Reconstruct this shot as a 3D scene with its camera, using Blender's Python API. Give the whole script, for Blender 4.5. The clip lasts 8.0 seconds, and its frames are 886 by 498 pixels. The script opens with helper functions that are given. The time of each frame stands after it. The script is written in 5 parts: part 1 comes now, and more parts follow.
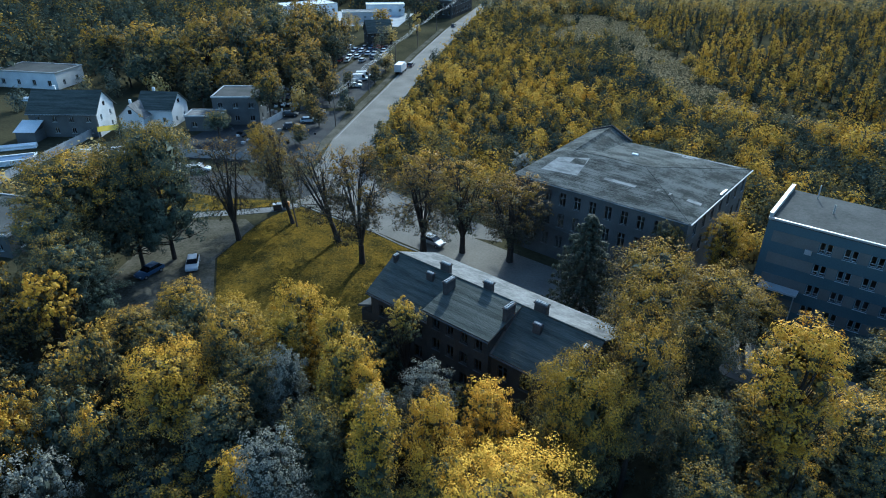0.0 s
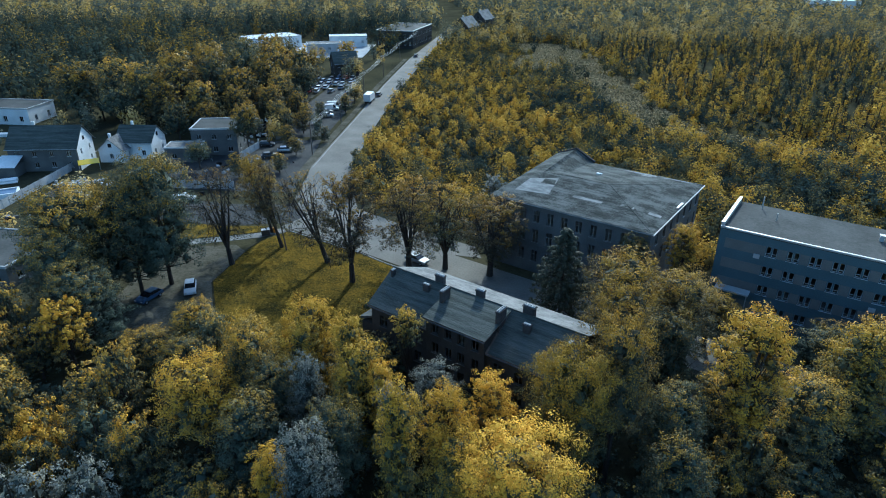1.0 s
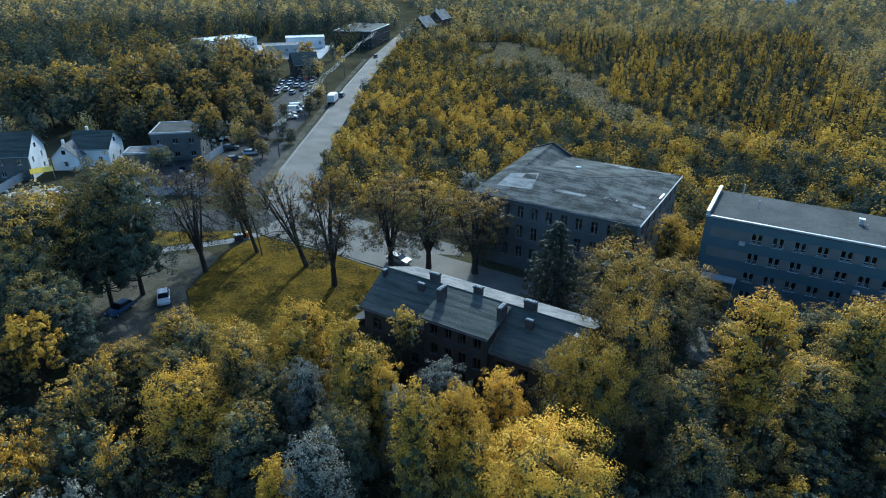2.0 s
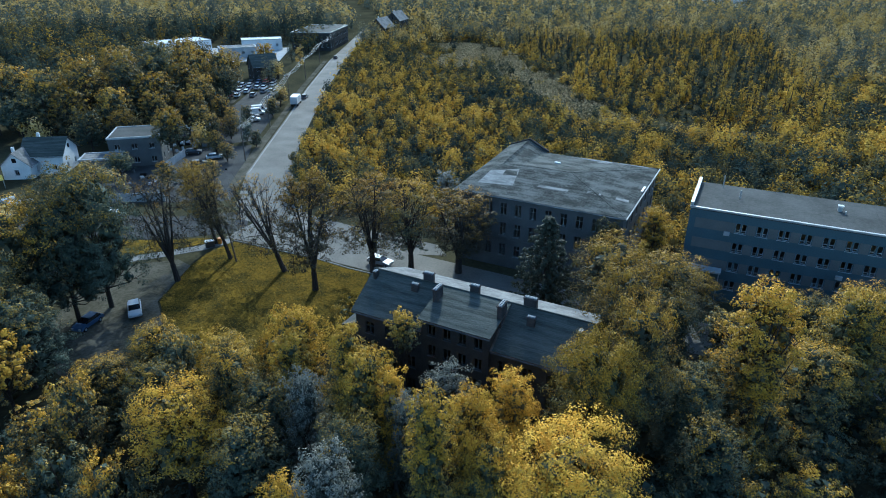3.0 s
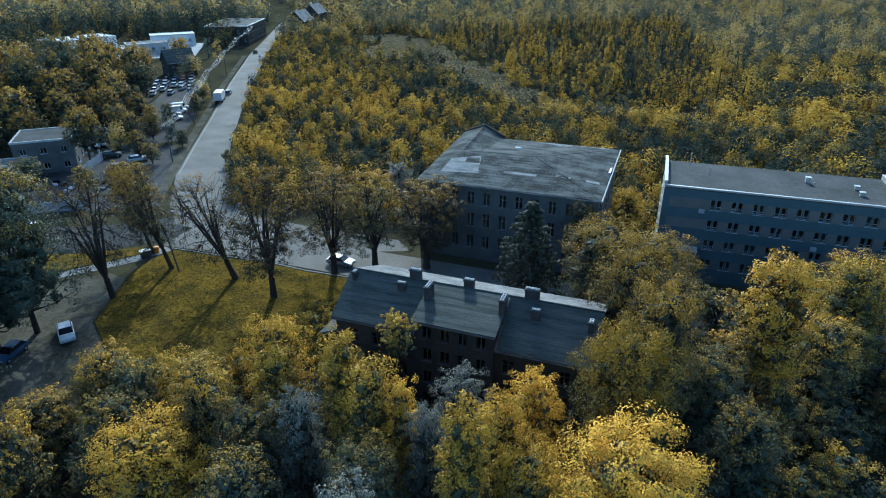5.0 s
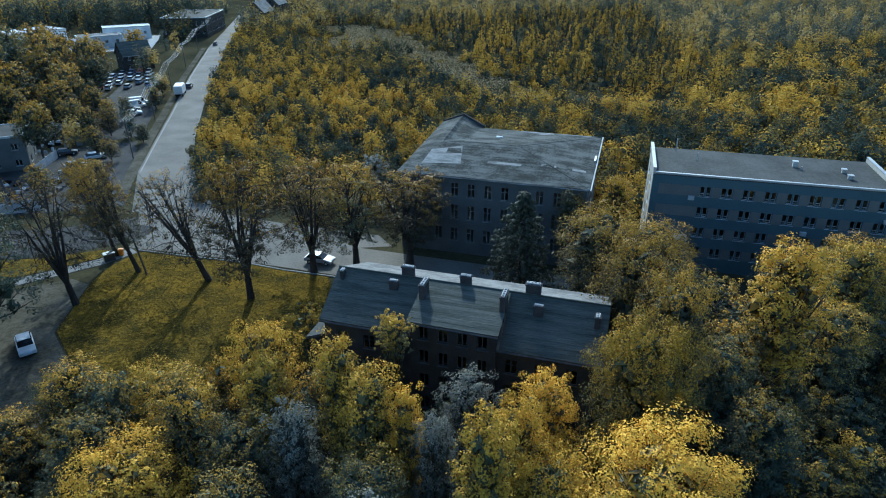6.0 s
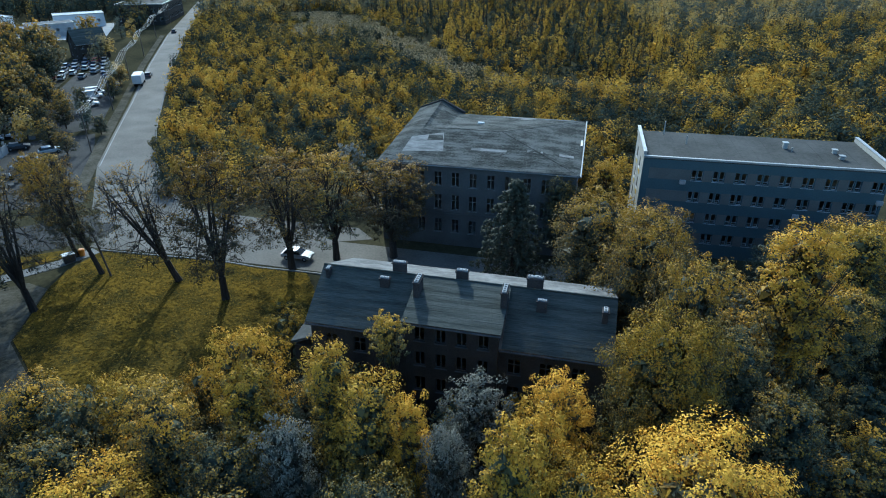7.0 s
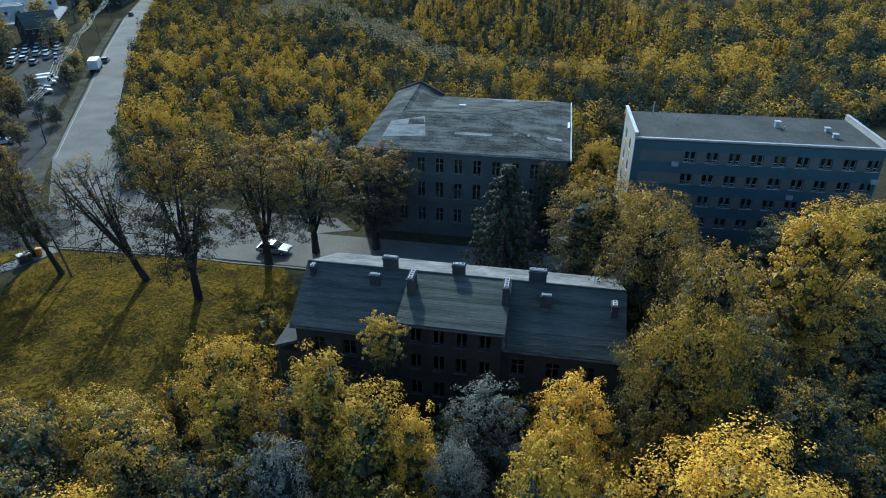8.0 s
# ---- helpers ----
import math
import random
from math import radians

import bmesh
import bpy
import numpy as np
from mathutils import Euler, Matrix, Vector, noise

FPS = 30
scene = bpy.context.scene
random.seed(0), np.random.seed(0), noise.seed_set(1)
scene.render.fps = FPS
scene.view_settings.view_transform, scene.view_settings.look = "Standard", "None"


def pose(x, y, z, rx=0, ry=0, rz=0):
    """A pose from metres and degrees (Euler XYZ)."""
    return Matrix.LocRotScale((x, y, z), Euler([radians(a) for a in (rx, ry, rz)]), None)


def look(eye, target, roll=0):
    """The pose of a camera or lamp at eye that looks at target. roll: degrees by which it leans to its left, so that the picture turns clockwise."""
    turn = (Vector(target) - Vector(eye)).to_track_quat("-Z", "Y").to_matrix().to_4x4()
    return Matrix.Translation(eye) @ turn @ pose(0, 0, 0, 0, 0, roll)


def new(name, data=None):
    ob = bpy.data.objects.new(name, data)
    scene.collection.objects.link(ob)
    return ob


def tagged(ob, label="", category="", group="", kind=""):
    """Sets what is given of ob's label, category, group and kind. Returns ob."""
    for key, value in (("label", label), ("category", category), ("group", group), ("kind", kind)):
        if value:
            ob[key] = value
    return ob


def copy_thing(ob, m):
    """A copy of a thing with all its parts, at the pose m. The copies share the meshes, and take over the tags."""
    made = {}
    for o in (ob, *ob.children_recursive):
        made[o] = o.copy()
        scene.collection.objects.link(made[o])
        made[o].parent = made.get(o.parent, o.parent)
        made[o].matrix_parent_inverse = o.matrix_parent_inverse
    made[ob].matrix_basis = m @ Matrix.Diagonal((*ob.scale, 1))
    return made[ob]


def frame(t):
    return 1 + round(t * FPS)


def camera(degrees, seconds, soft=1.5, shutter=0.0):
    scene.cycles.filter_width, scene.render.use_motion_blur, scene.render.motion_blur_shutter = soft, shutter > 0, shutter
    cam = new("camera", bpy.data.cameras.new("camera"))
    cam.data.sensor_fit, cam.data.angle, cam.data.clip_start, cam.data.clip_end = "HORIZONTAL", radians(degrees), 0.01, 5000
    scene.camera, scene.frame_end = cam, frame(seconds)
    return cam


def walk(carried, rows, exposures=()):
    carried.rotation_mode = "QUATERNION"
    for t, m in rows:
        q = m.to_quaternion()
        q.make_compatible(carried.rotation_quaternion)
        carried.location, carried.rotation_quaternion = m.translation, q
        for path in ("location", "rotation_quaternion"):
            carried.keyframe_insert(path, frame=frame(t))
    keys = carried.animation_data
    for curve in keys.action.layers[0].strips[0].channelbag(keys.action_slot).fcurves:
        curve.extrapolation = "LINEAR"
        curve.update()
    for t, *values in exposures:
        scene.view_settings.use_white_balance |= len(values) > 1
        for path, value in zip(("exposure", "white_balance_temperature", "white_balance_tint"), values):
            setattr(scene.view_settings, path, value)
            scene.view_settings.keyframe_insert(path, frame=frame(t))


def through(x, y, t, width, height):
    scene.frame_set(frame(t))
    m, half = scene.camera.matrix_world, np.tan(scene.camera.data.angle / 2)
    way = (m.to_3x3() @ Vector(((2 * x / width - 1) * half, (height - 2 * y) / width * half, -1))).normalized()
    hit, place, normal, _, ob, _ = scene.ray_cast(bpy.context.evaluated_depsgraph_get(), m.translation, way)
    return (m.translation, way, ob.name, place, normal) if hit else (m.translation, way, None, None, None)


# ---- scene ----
# A derelict housing quarter seen from a drone in autumn: street, brick tenement, old school, office block, woods.
# ---------------------------------------------------------------- camera
cam = camera(70.33, 8.0, soft=1.0)
PATH = [
    (0, (1.990, 6.380, 47.790), (0.560, 50.460, 24.200), 0.36),
    (0.5, (0.540, 0.080, 50.140), (0.466, 44.720, 27.630), 0.11),
    (1, (-1.591, -0.652, 49.976), (0.015, 44.312, 28.168), 0.21),
    (1.5, (-3.615, 0.197, 49.324), (-0.368, 45.112, 27.595), 0.10),
    (3, (-9.076, 3.650, 47.238), (-0.985, 48.059, 25.735), -0.03),
    (3.5, (-10.574, 5.103, 46.590), (-0.973, 49.211, 25.087), -0.10),
    (4, (-11.950, 6.726, 45.850), (-0.853, 50.463, 24.312), -0.14),
    (4.5, (-13.157, 8.551, 45.062), (-0.643, 51.860, 23.435), -0.14),
    (6, (-15.626, 14.430, 42.939), (0.687, 56.108, 20.650), -0.13),
    (6.5, (-16.052, 16.587, 42.245), (1.377, 57.614, 19.594), -0.12),
    (7, (-16.281, 18.738, 41.568), (2.155, 59.068, 18.468), -0.11),
    (7.5, (-16.382, 20.898, 40.942), (3.001, 60.477, 17.323), -0.12),
    (8, (-16.365, 23.078, 40.308), (3.893, 61.873, 16.131), -0.06),
]
walk(cam, [(t, look(eye, target, roll)) for t, eye, target, roll in PATH], [(0, 0.6, 4560, -5), (4, 0.6, 4480, -5), (8, 0.38, 4620, -5)])

# ---------------------------------------------------------------- light
SUN_EL, SUN_DIR = radians(30.5), (0.26, 0.966)
world = bpy.data.worlds.new("world")
scene.world = world
world.use_nodes = True
wn = world.node_tree
sky = wn.nodes.new("ShaderNodeTexSky")
sky.sky_type, sky.sun_disc = "NISHITA", False
sky.dust_density = 2.0
sky.sun_elevation, sky.sun_rotation = SUN_EL, math.atan2(SUN_DIR[0], SUN_DIR[1])
wn.links.new(sky.outputs[0], wn.nodes["Background"].inputs[0])
wn.nodes["Background"].inputs[1].default_value = 0.15
sun_data = bpy.data.lights.new("sun", "SUN")
sun_data.energy, sun_data.angle, sun_data.color = 3.3, radians(0.5), (1.0, 0.87, 0.69)
sun = new("sun", sun_data)
sun.matrix_world = look((SUN_DIR[0] * 200, SUN_DIR[1] * 200, 200 * math.tan(SUN_EL)), (0, 0, 0))

# ---------------------------------------------------------------- materials


def nodes_of(name):
    m = bpy.data.materials.new(name)
    m.use_nodes = True
    return m, m.node_tree.nodes, m.node_tree.links, m.node_tree.nodes["Principled BSDF"]


def surface(name, dark, light, rough=0.9, grain=6.0, blotch=0.35, bump=0.3, metal=0.0, stretch=(1, 1, 1), spread=0.0, soft=0.28):
    """Weathered surface: blotches and grain between two colours, with fine relief; spread varies it from object to object."""
    m, n, l, b = nodes_of(name)
    co = n.new("ShaderNodeTexCoord")
    mp = n.new("ShaderNodeMapping")
    mp.inputs["Scale"].default_value = stretch
    l.new(co.outputs["Object"], mp.inputs[0])
    big, fine = n.new("ShaderNodeTexNoise"), n.new("ShaderNodeTexNoise")
    big.inputs["Scale"].default_value, fine.inputs["Scale"].default_value = blotch, grain
    big.inputs["Detail"].default_value, fine.inputs["Detail"].default_value = 6, 8
    fine.inputs["Roughness"].default_value = 0.7
    for t in (big, fine):
        l.new(mp.outputs[0], t.inputs["Vector"])
    add = n.new("ShaderNodeMath")
    add.operation = "ADD"
    l.new(big.outputs[0], add.inputs[0])
    l.new(fine.outputs[0], add.inputs[1])
    off = n.new("ShaderNodeMath")
    off.operation = "MULTIPLY_ADD"
    info = n.new("ShaderNodeObjectInfo")
    l.new(info.outputs["Random"], off.inputs[0])
    off.inputs[1].default_value = spread
    l.new(add.outputs[0], off.inputs[2])
    ramp = n.new("ShaderNodeMapRange")
    ramp.inputs[1].default_value, ramp.inputs[2].default_value = 1 - soft, 1 + soft + spread
    l.new(off.outputs[0], ramp.inputs[0])
    mix = n.new("ShaderNodeMix")
    mix.data_type = "RGBA"
    mix.inputs[6].default_value, mix.inputs[7].default_value = (*dark, 1), (*light, 1)
    l.new(ramp.outputs[0], mix.inputs[0])
    l.new(mix.outputs[2], b.inputs["Base Color"])
    b.inputs["Roughness"].default_value, b.inputs["Metallic"].default_value = rough, metal
    b.inputs["Specular IOR Level"].default_value = 0.5 if rough <= 0.8 else 0.1 if rough < 0.96 else 0.0
    bp = n.new("ShaderNodeBump")
    bp.inputs["Strength"].default_value, bp.inputs["Distance"].default_value = bump, 0.05
    l.new(fine.outputs[0], bp.inputs["Height"])
    l.new(bp.outputs[0], b.inputs["Normal"])
    return m


def leafage(name, colours, through=0.2, patch=0.0, shift=0.0):
    """Leaves: each takes a tone between three colours, by leaf, by tree and, in wide stands, by patch of ground; light shines through."""
    m, n, l, b = nodes_of(name)
    geo, info = n.new("ShaderNodeNewGeometry"), n.new("ShaderNodeObjectInfo")
    tint = n.new("ShaderNodeAttribute")
    tint.attribute_name = "tint"
    a1 = n.new("ShaderNodeMath")
    a1.operation = "MULTIPLY_ADD"
    l.new(geo.outputs["Random Per Island"], a1.inputs[0])
    a1.inputs[1].default_value = 0.32
    a2 = n.new("ShaderNodeMath")
    a2.operation = "MULTIPLY_ADD"
    l.new(tint.outputs["Fac"], a2.inputs[0])
    a2.inputs[1].default_value, a2.inputs[2].default_value = 0.78, 0.0
    l.new(a2.outputs[0], a1.inputs[2])
    last = a1
    if patch:
        co, pn = n.new("ShaderNodeTexCoord"), n.new("ShaderNodeTexNoise")
        pn.inputs["Scale"].default_value = patch
        l.new(co.outputs["Object"], pn.inputs["Vector"])
        l.new(pn.outputs[0], a2.inputs[2])
        a1.inputs[1].default_value, a2.inputs[1].default_value = 0.16, 0.9
        sub = n.new("ShaderNodeMath")
        sub.operation = "ADD"
        l.new(a1.outputs[0], sub.inputs[0])
        sub.inputs[1].default_value = -0.47
        last = sub
    lower = n.new("ShaderNodeMath")
    lower.operation = "SUBTRACT"
    l.new(last.outputs[0], lower.inputs[0])
    lower.inputs[1].default_value = shift
    ramp = n.new("ShaderNodeValToRGB")
    e = ramp.color_ramp.elements
    at = (0.05, 0.4, 0.58, 0.74, 0.92) if len(colours) == 5 else (0.05, 0.42, 0.64, 0.86)
    e[0].position, e[1].position = at[0], at[-1]
    e[0].color, e[1].color = (*colours[0], 1), (*colours[-1], 1)
    for i, c in enumerate(colours[1:-1]):
        k = e.new(at[i + 1])
        k.color = (*c, 1)
    l.new(lower.outputs[0], ramp.inputs[0])
    hue = n.new("ShaderNodeHueSaturation")
    val = n.new("ShaderNodeMapRange")
    val.inputs[3].default_value, val.inputs[4].default_value = 0.75, 1.2
    l.new(info.outputs["Random"], val.inputs[0])
    l.new(val.outputs[0], hue.inputs["Value"])
    l.new(ramp.outputs[0], hue.inputs["Color"])
    l.new(hue.outputs[0], b.inputs["Base Color"])
    b.inputs["Roughness"].default_value = 0.48
    b.inputs["Specular IOR Level"].default_value = 0.0 if patch else 0.03
    tr, mx = n.new("ShaderNodeBsdfTranslucent"), n.new("ShaderNodeMixShader")
    l.new(hue.outputs[0], tr.inputs["Color"])
    mx.inputs[0].default_value = through
    l.new(b.outputs[0], mx.inputs[1])
    l.new(tr.outputs[0], mx.inputs[2])
    l.new(mx.outputs[0], n["Material Output"].inputs["Surface"])
    return m


def glass(name):
    m, n, l, b = nodes_of(name)
    b.inputs["Base Color"].default_value = (0.75, 0.82, 0.85, 1)
    b.inputs["Roughness"].default_value = 0.03
    b.inputs["Transmission Weight"].default_value = 1.0
    b.inputs["IOR"].default_value = 1.45
    return m


BARK = surface("bark", (0.03, 0.026, 0.022), (0.085, 0.072, 0.06), 0.95, 9, 2.0, 0.8, stretch=(1, 1, 0.25))
# dark ends of these leaf ramps also serve as crown shade low down
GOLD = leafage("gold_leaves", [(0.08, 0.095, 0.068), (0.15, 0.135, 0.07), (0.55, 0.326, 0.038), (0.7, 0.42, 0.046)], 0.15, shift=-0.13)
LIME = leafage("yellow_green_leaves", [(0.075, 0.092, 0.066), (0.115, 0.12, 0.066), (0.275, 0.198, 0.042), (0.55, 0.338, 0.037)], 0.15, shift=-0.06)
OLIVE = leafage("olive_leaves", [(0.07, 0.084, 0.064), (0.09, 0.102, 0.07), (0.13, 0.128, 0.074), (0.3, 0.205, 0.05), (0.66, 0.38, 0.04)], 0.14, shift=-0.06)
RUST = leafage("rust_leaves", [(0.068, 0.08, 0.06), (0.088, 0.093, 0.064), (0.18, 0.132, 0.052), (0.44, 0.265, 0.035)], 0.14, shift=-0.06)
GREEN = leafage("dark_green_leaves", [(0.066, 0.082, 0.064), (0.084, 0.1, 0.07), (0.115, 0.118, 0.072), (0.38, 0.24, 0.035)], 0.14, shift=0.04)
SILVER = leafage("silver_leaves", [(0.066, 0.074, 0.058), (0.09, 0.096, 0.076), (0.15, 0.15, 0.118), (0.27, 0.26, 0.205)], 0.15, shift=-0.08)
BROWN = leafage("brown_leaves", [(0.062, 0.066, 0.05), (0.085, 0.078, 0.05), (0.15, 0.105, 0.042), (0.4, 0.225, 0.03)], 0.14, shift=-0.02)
PALE_LEAF = leafage("pale_leaves", [(0.12, 0.125, 0.105), (0.2, 0.2, 0.17), (0.3, 0.295, 0.25), (0.42, 0.41, 0.35)], 0.15, shift=-0.2)
NEEDLE = leafage("larch_needles", [(0.05, 0.055, 0.04), (0.06, 0.066, 0.046), (0.08, 0.08, 0.05), (0.105, 0.095, 0.056)], 0.12)
SCRUB = leafage("scrub_leaves", [(0.045, 0.06, 0.052), (0.085, 0.09, 0.058), (0.24, 0.175, 0.05), (0.58, 0.35, 0.04), (0.64, 0.42, 0.075)], 0.17, 0.03, shift=0.05)
# distance haze is put into these paler, greyer leaf colours
HAZED_WOOD = leafage("hazed_woodland_leaves", [(0.095, 0.11, 0.09), (0.145, 0.15, 0.11), (0.26, 0.215, 0.105), (0.55, 0.36, 0.075), (0.58, 0.44, 0.18)], 0.24, 0.02)
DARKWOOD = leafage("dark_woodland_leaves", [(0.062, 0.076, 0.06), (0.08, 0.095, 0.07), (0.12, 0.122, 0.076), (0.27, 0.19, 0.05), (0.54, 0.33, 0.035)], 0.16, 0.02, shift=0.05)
DRYGRASS = leafage("dry_grass", [(0.2, 0.16, 0.075), (0.34, 0.265, 0.135), (0.45, 0.355, 0.19), (0.54, 0.43, 0.24)], 0.2, 0.05)
TURF = leafage("turf_blades", [(0.05, 0.044, 0.016), (0.1, 0.078, 0.02), (0.175, 0.12, 0.022), (0.23, 0.15, 0.026)], 0.12, 0.35)
SOIL = surface("woodland_floor", (0.03, 0.03, 0.02), (0.085, 0.075, 0.04), 1.0, 1.2, 0.06, 0.6)
LAWN = surface("lawn_ground", (0.05, 0.043, 0.014), (0.2, 0.128, 0.018), 1.0, 2.6, 0.3, 1.0, soft=0.15)
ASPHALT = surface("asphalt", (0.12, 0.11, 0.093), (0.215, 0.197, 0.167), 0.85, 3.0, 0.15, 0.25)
# tree shade over street, yard and car park is put into this dark colour
OLD_SHADED_ASPHALT = surface("old_shaded_asphalt", (0.028, 0.028, 0.027), (0.072, 0.07, 0.066), 0.9, 2.5, 0.2, 0.35)
DIRT = surface("packed_dirt", (0.05, 0.046, 0.03), (0.14, 0.128, 0.1), 1.0, 2.0, 0.25, 0.5)
SLABS = surface("paving", (0.13, 0.127, 0.118), (0.24, 0.232, 0.216), 0.9, 4.0, 0.4, 0.3)
KERB = surface("kerb_stone", (0.16, 0.157, 0.148), (0.27, 0.262, 0.246), 0.9, 5.0, 0.6, 0.3)
PAINT = surface("road_paint", (0.22, 0.215, 0.2), (0.42, 0.41, 0.39), 0.85, 8.0, 1.0, 0.1)
FELT = surface("roofing_felt", (0.042, 0.047, 0.04), (0.112, 0.118, 0.102), 0.9, 2.2, 0.3, 0.8, stretch=(0.5, 7, 1), spread=0.06, soft=0.2)
OLD_FELT = surface("mossy_felt", (0.018, 0.022, 0.02), (0.105, 0.11, 0.103), 0.92, 2.8, 0.3, 1.0, stretch=(1.0, 1.7, 1), spread=0.05, soft=0.1)
WORN_FELT = surface("worn_felt", (0.12, 0.124, 0.12), (0.27, 0.272, 0.262), 0.9, 1.6, 0.5, 0.5, stretch=(0.6, 1.4, 1), soft=0.18)
PALE_FELT = surface("pale_felt", (0.12, 0.117, 0.11), (0.235, 0.228, 0.214), 0.88, 2.0, 0.45, 0.4, soft=0.16)
GREY_ROOF = surface("grey_roof", (0.046, 0.047, 0.043), (0.098, 0.098, 0.09), 0.9, 2.4, 0.25, 0.15)
BRICK = surface("dark_brick", (0.036, 0.034, 0.03), (0.085, 0.078, 0.068), 0.95, 7.0, 0.4, 0.6)
RENDER_OLD = surface("grimy_plaster", (0.075, 0.075, 0.072), (0.15, 0.147, 0.138), 0.95, 5.0, 0.3, 0.4)
BLUE_WALL = surface("blue_grey_plaster", (0.07, 0.098, 0.108), (0.102, 0.136, 0.147), 0.9, 5.0, 0.2, 0.15)
TAUPE = surface("taupe_plaster", (0.12, 0.118, 0.108), (0.17, 0.165, 0.15), 0.9, 5.0, 0.3, 0.15)
WHITE = surface("white_plaster", (0.55, 0.55, 0.53), (0.8, 0.8, 0.78), 0.9, 4.0, 0.3, 0.15)
CREAM = surface("cream_plaster", (0.3, 0.285, 0.25), (0.46, 0.44, 0.39), 0.9, 4.0, 0.3, 0.15)
METAL = surface("zinc_flashing", (0.34, 0.34, 0.33), (0.52, 0.52, 0.5), 0.55, 6.0, 0.5, 0.1, 0.6)
FRAME = surface("white_frame", (0.3, 0.3, 0.29), (0.45, 0.45, 0.44), 0.5, 8.0, 1.0, 0.05)
DULL_FRAME = surface("weathered_frame", (0.14, 0.135, 0.125), (0.27, 0.26, 0.24), 0.8, 8.0, 1.0, 0.2)
AGED_FRAME = surface("aged_frame", (0.05, 0.05, 0.047), (0.12, 0.117, 0.11), 0.85, 8.0, 1.0, 0.2)
CHIM = surface("chimney_brick", (0.035, 0.034, 0.033), (0.09, 0.08, 0.075), 0.95, 8.0, 0.8, 0.6)
CONCRETE = surface("concrete", (0.3, 0.3, 0.29), (0.5, 0.49, 0.47), 0.9, 5.0, 0.4, 0.3)
DARK = surface("dark_opening", (0.008, 0.008, 0.009), (0.02, 0.02, 0.02), 0.9, 3, 1, 0)
GLASS = glass("window_glass")
TIMBER = surface("weathered_timber", (0.08, 0.065, 0.05), (0.2, 0.165, 0.13), 0.9, 10, 1.5, 0.5, stretch=(1, 1, 0.2))
RUBBER = surface("rubber", (0.012, 0.012, 0.012), (0.03, 0.03, 0.03), 0.85, 20, 3, 0.1)


def lacquer(name, c):
    m = surface(name, [v * 0.85 for v in c], c, 0.42, 12, 1.0, 0.0)
    m.node_tree.nodes["Principled BSDF"].inputs["Coat Weight"].default_value = 0.25
    return m


CAR_WHITE, CAR_DARK = lacquer("white_lacquer", (0.62, 0.62, 0.61)), lacquer("dark_lacquer", (0.05, 0.055, 0.065))
CAR_SILVER, CAR_BLUE = lacquer("silver_lacquer", (0.3, 0.31, 0.32)), lacquer("blue_lacquer", (0.05, 0.09, 0.17))
CAR_RED, YELLOW = lacquer("red_lacquer", (0.3, 0.03, 0.02)), lacquer("yellow_sheet", (0.7, 0.5, 0.03))
LAMP_GLASS = lacquer("lamp_glass", (0.5, 0.48, 0.42))
ORANGE = lacquer("orange_plastic", (0.75, 0.28, 0.02))

# ---------------------------------------------------------------- building blocks


def part(name, bm, material, parent=None, label=""):
    """Links a bmesh as one mesh object, under a thing or a part."""
    me = bpy.data.meshes.new(name)
    bmesh.ops.recalc_face_normals(bm, faces=bm.faces)
    bm.to_mesh(me)
    bm.free()
    me.materials.append(material)
    ob = new(name, me)
    if parent:
        ob.parent = parent
    if label:
        tagged(ob, label)
    return ob


def thing(name, m, label, category, group="", kind=""):
    e = new(name)
    e.matrix_world = m
    return tagged(e, label, category, group, kind)


def box(bm, x0, x1, y0, y1, z0, z1, bevel=0.0):
    v = [bm.verts.new((x, y, z)) for z in (z0, z1) for x, y in ((x0, y0), (x1, y0), (x1, y1), (x0, y1))]
    f = [bm.faces.new([v[i] for i in q]) for q in ((3, 2, 1, 0), (4, 5, 6, 7), (0, 1, 5, 4), (1, 2, 6, 5), (2, 3, 7, 6), (3, 0, 4, 7))]
    if bevel:
        bmesh.ops.bevel(bm, geom=list({e for q in f for e in q.edges}), offset=bevel, segments=1, affect="EDGES")
    return bm


def boxed(*a, **k):
    return box(bmesh.new(), *a, **k)


def prism(bm, outline, z0, z1):
    """A flat shape with thickness over an outline in plan."""
    lo, hi = [bm.verts.new((x, y, z0)) for x, y in outline], [bm.verts.new((x, y, z1)) for x, y in outline]
    bm.faces.new(hi)
    bm.faces.new(lo[::-1])
    for i in range(len(lo)):
        j = (i + 1) % len(lo)
        bm.faces.new((lo[i], lo[j], hi[j], hi[i]))
    return bm


def slab(bm, corners, thick):
    """A sheet through four or three corners in space, with thickness downwards."""
    hi = [bm.verts.new(c) for c in corners]
    lo = [bm.verts.new((c[0], c[1], c[2] - thick)) for c in corners]
    bm.faces.new(hi)
    bm.faces.new(lo[::-1])
    for i in range(len(hi)):
        j = (i + 1) % len(hi)
        bm.faces.new((hi[i], lo[i], lo[j], hi[j]))
    return bm


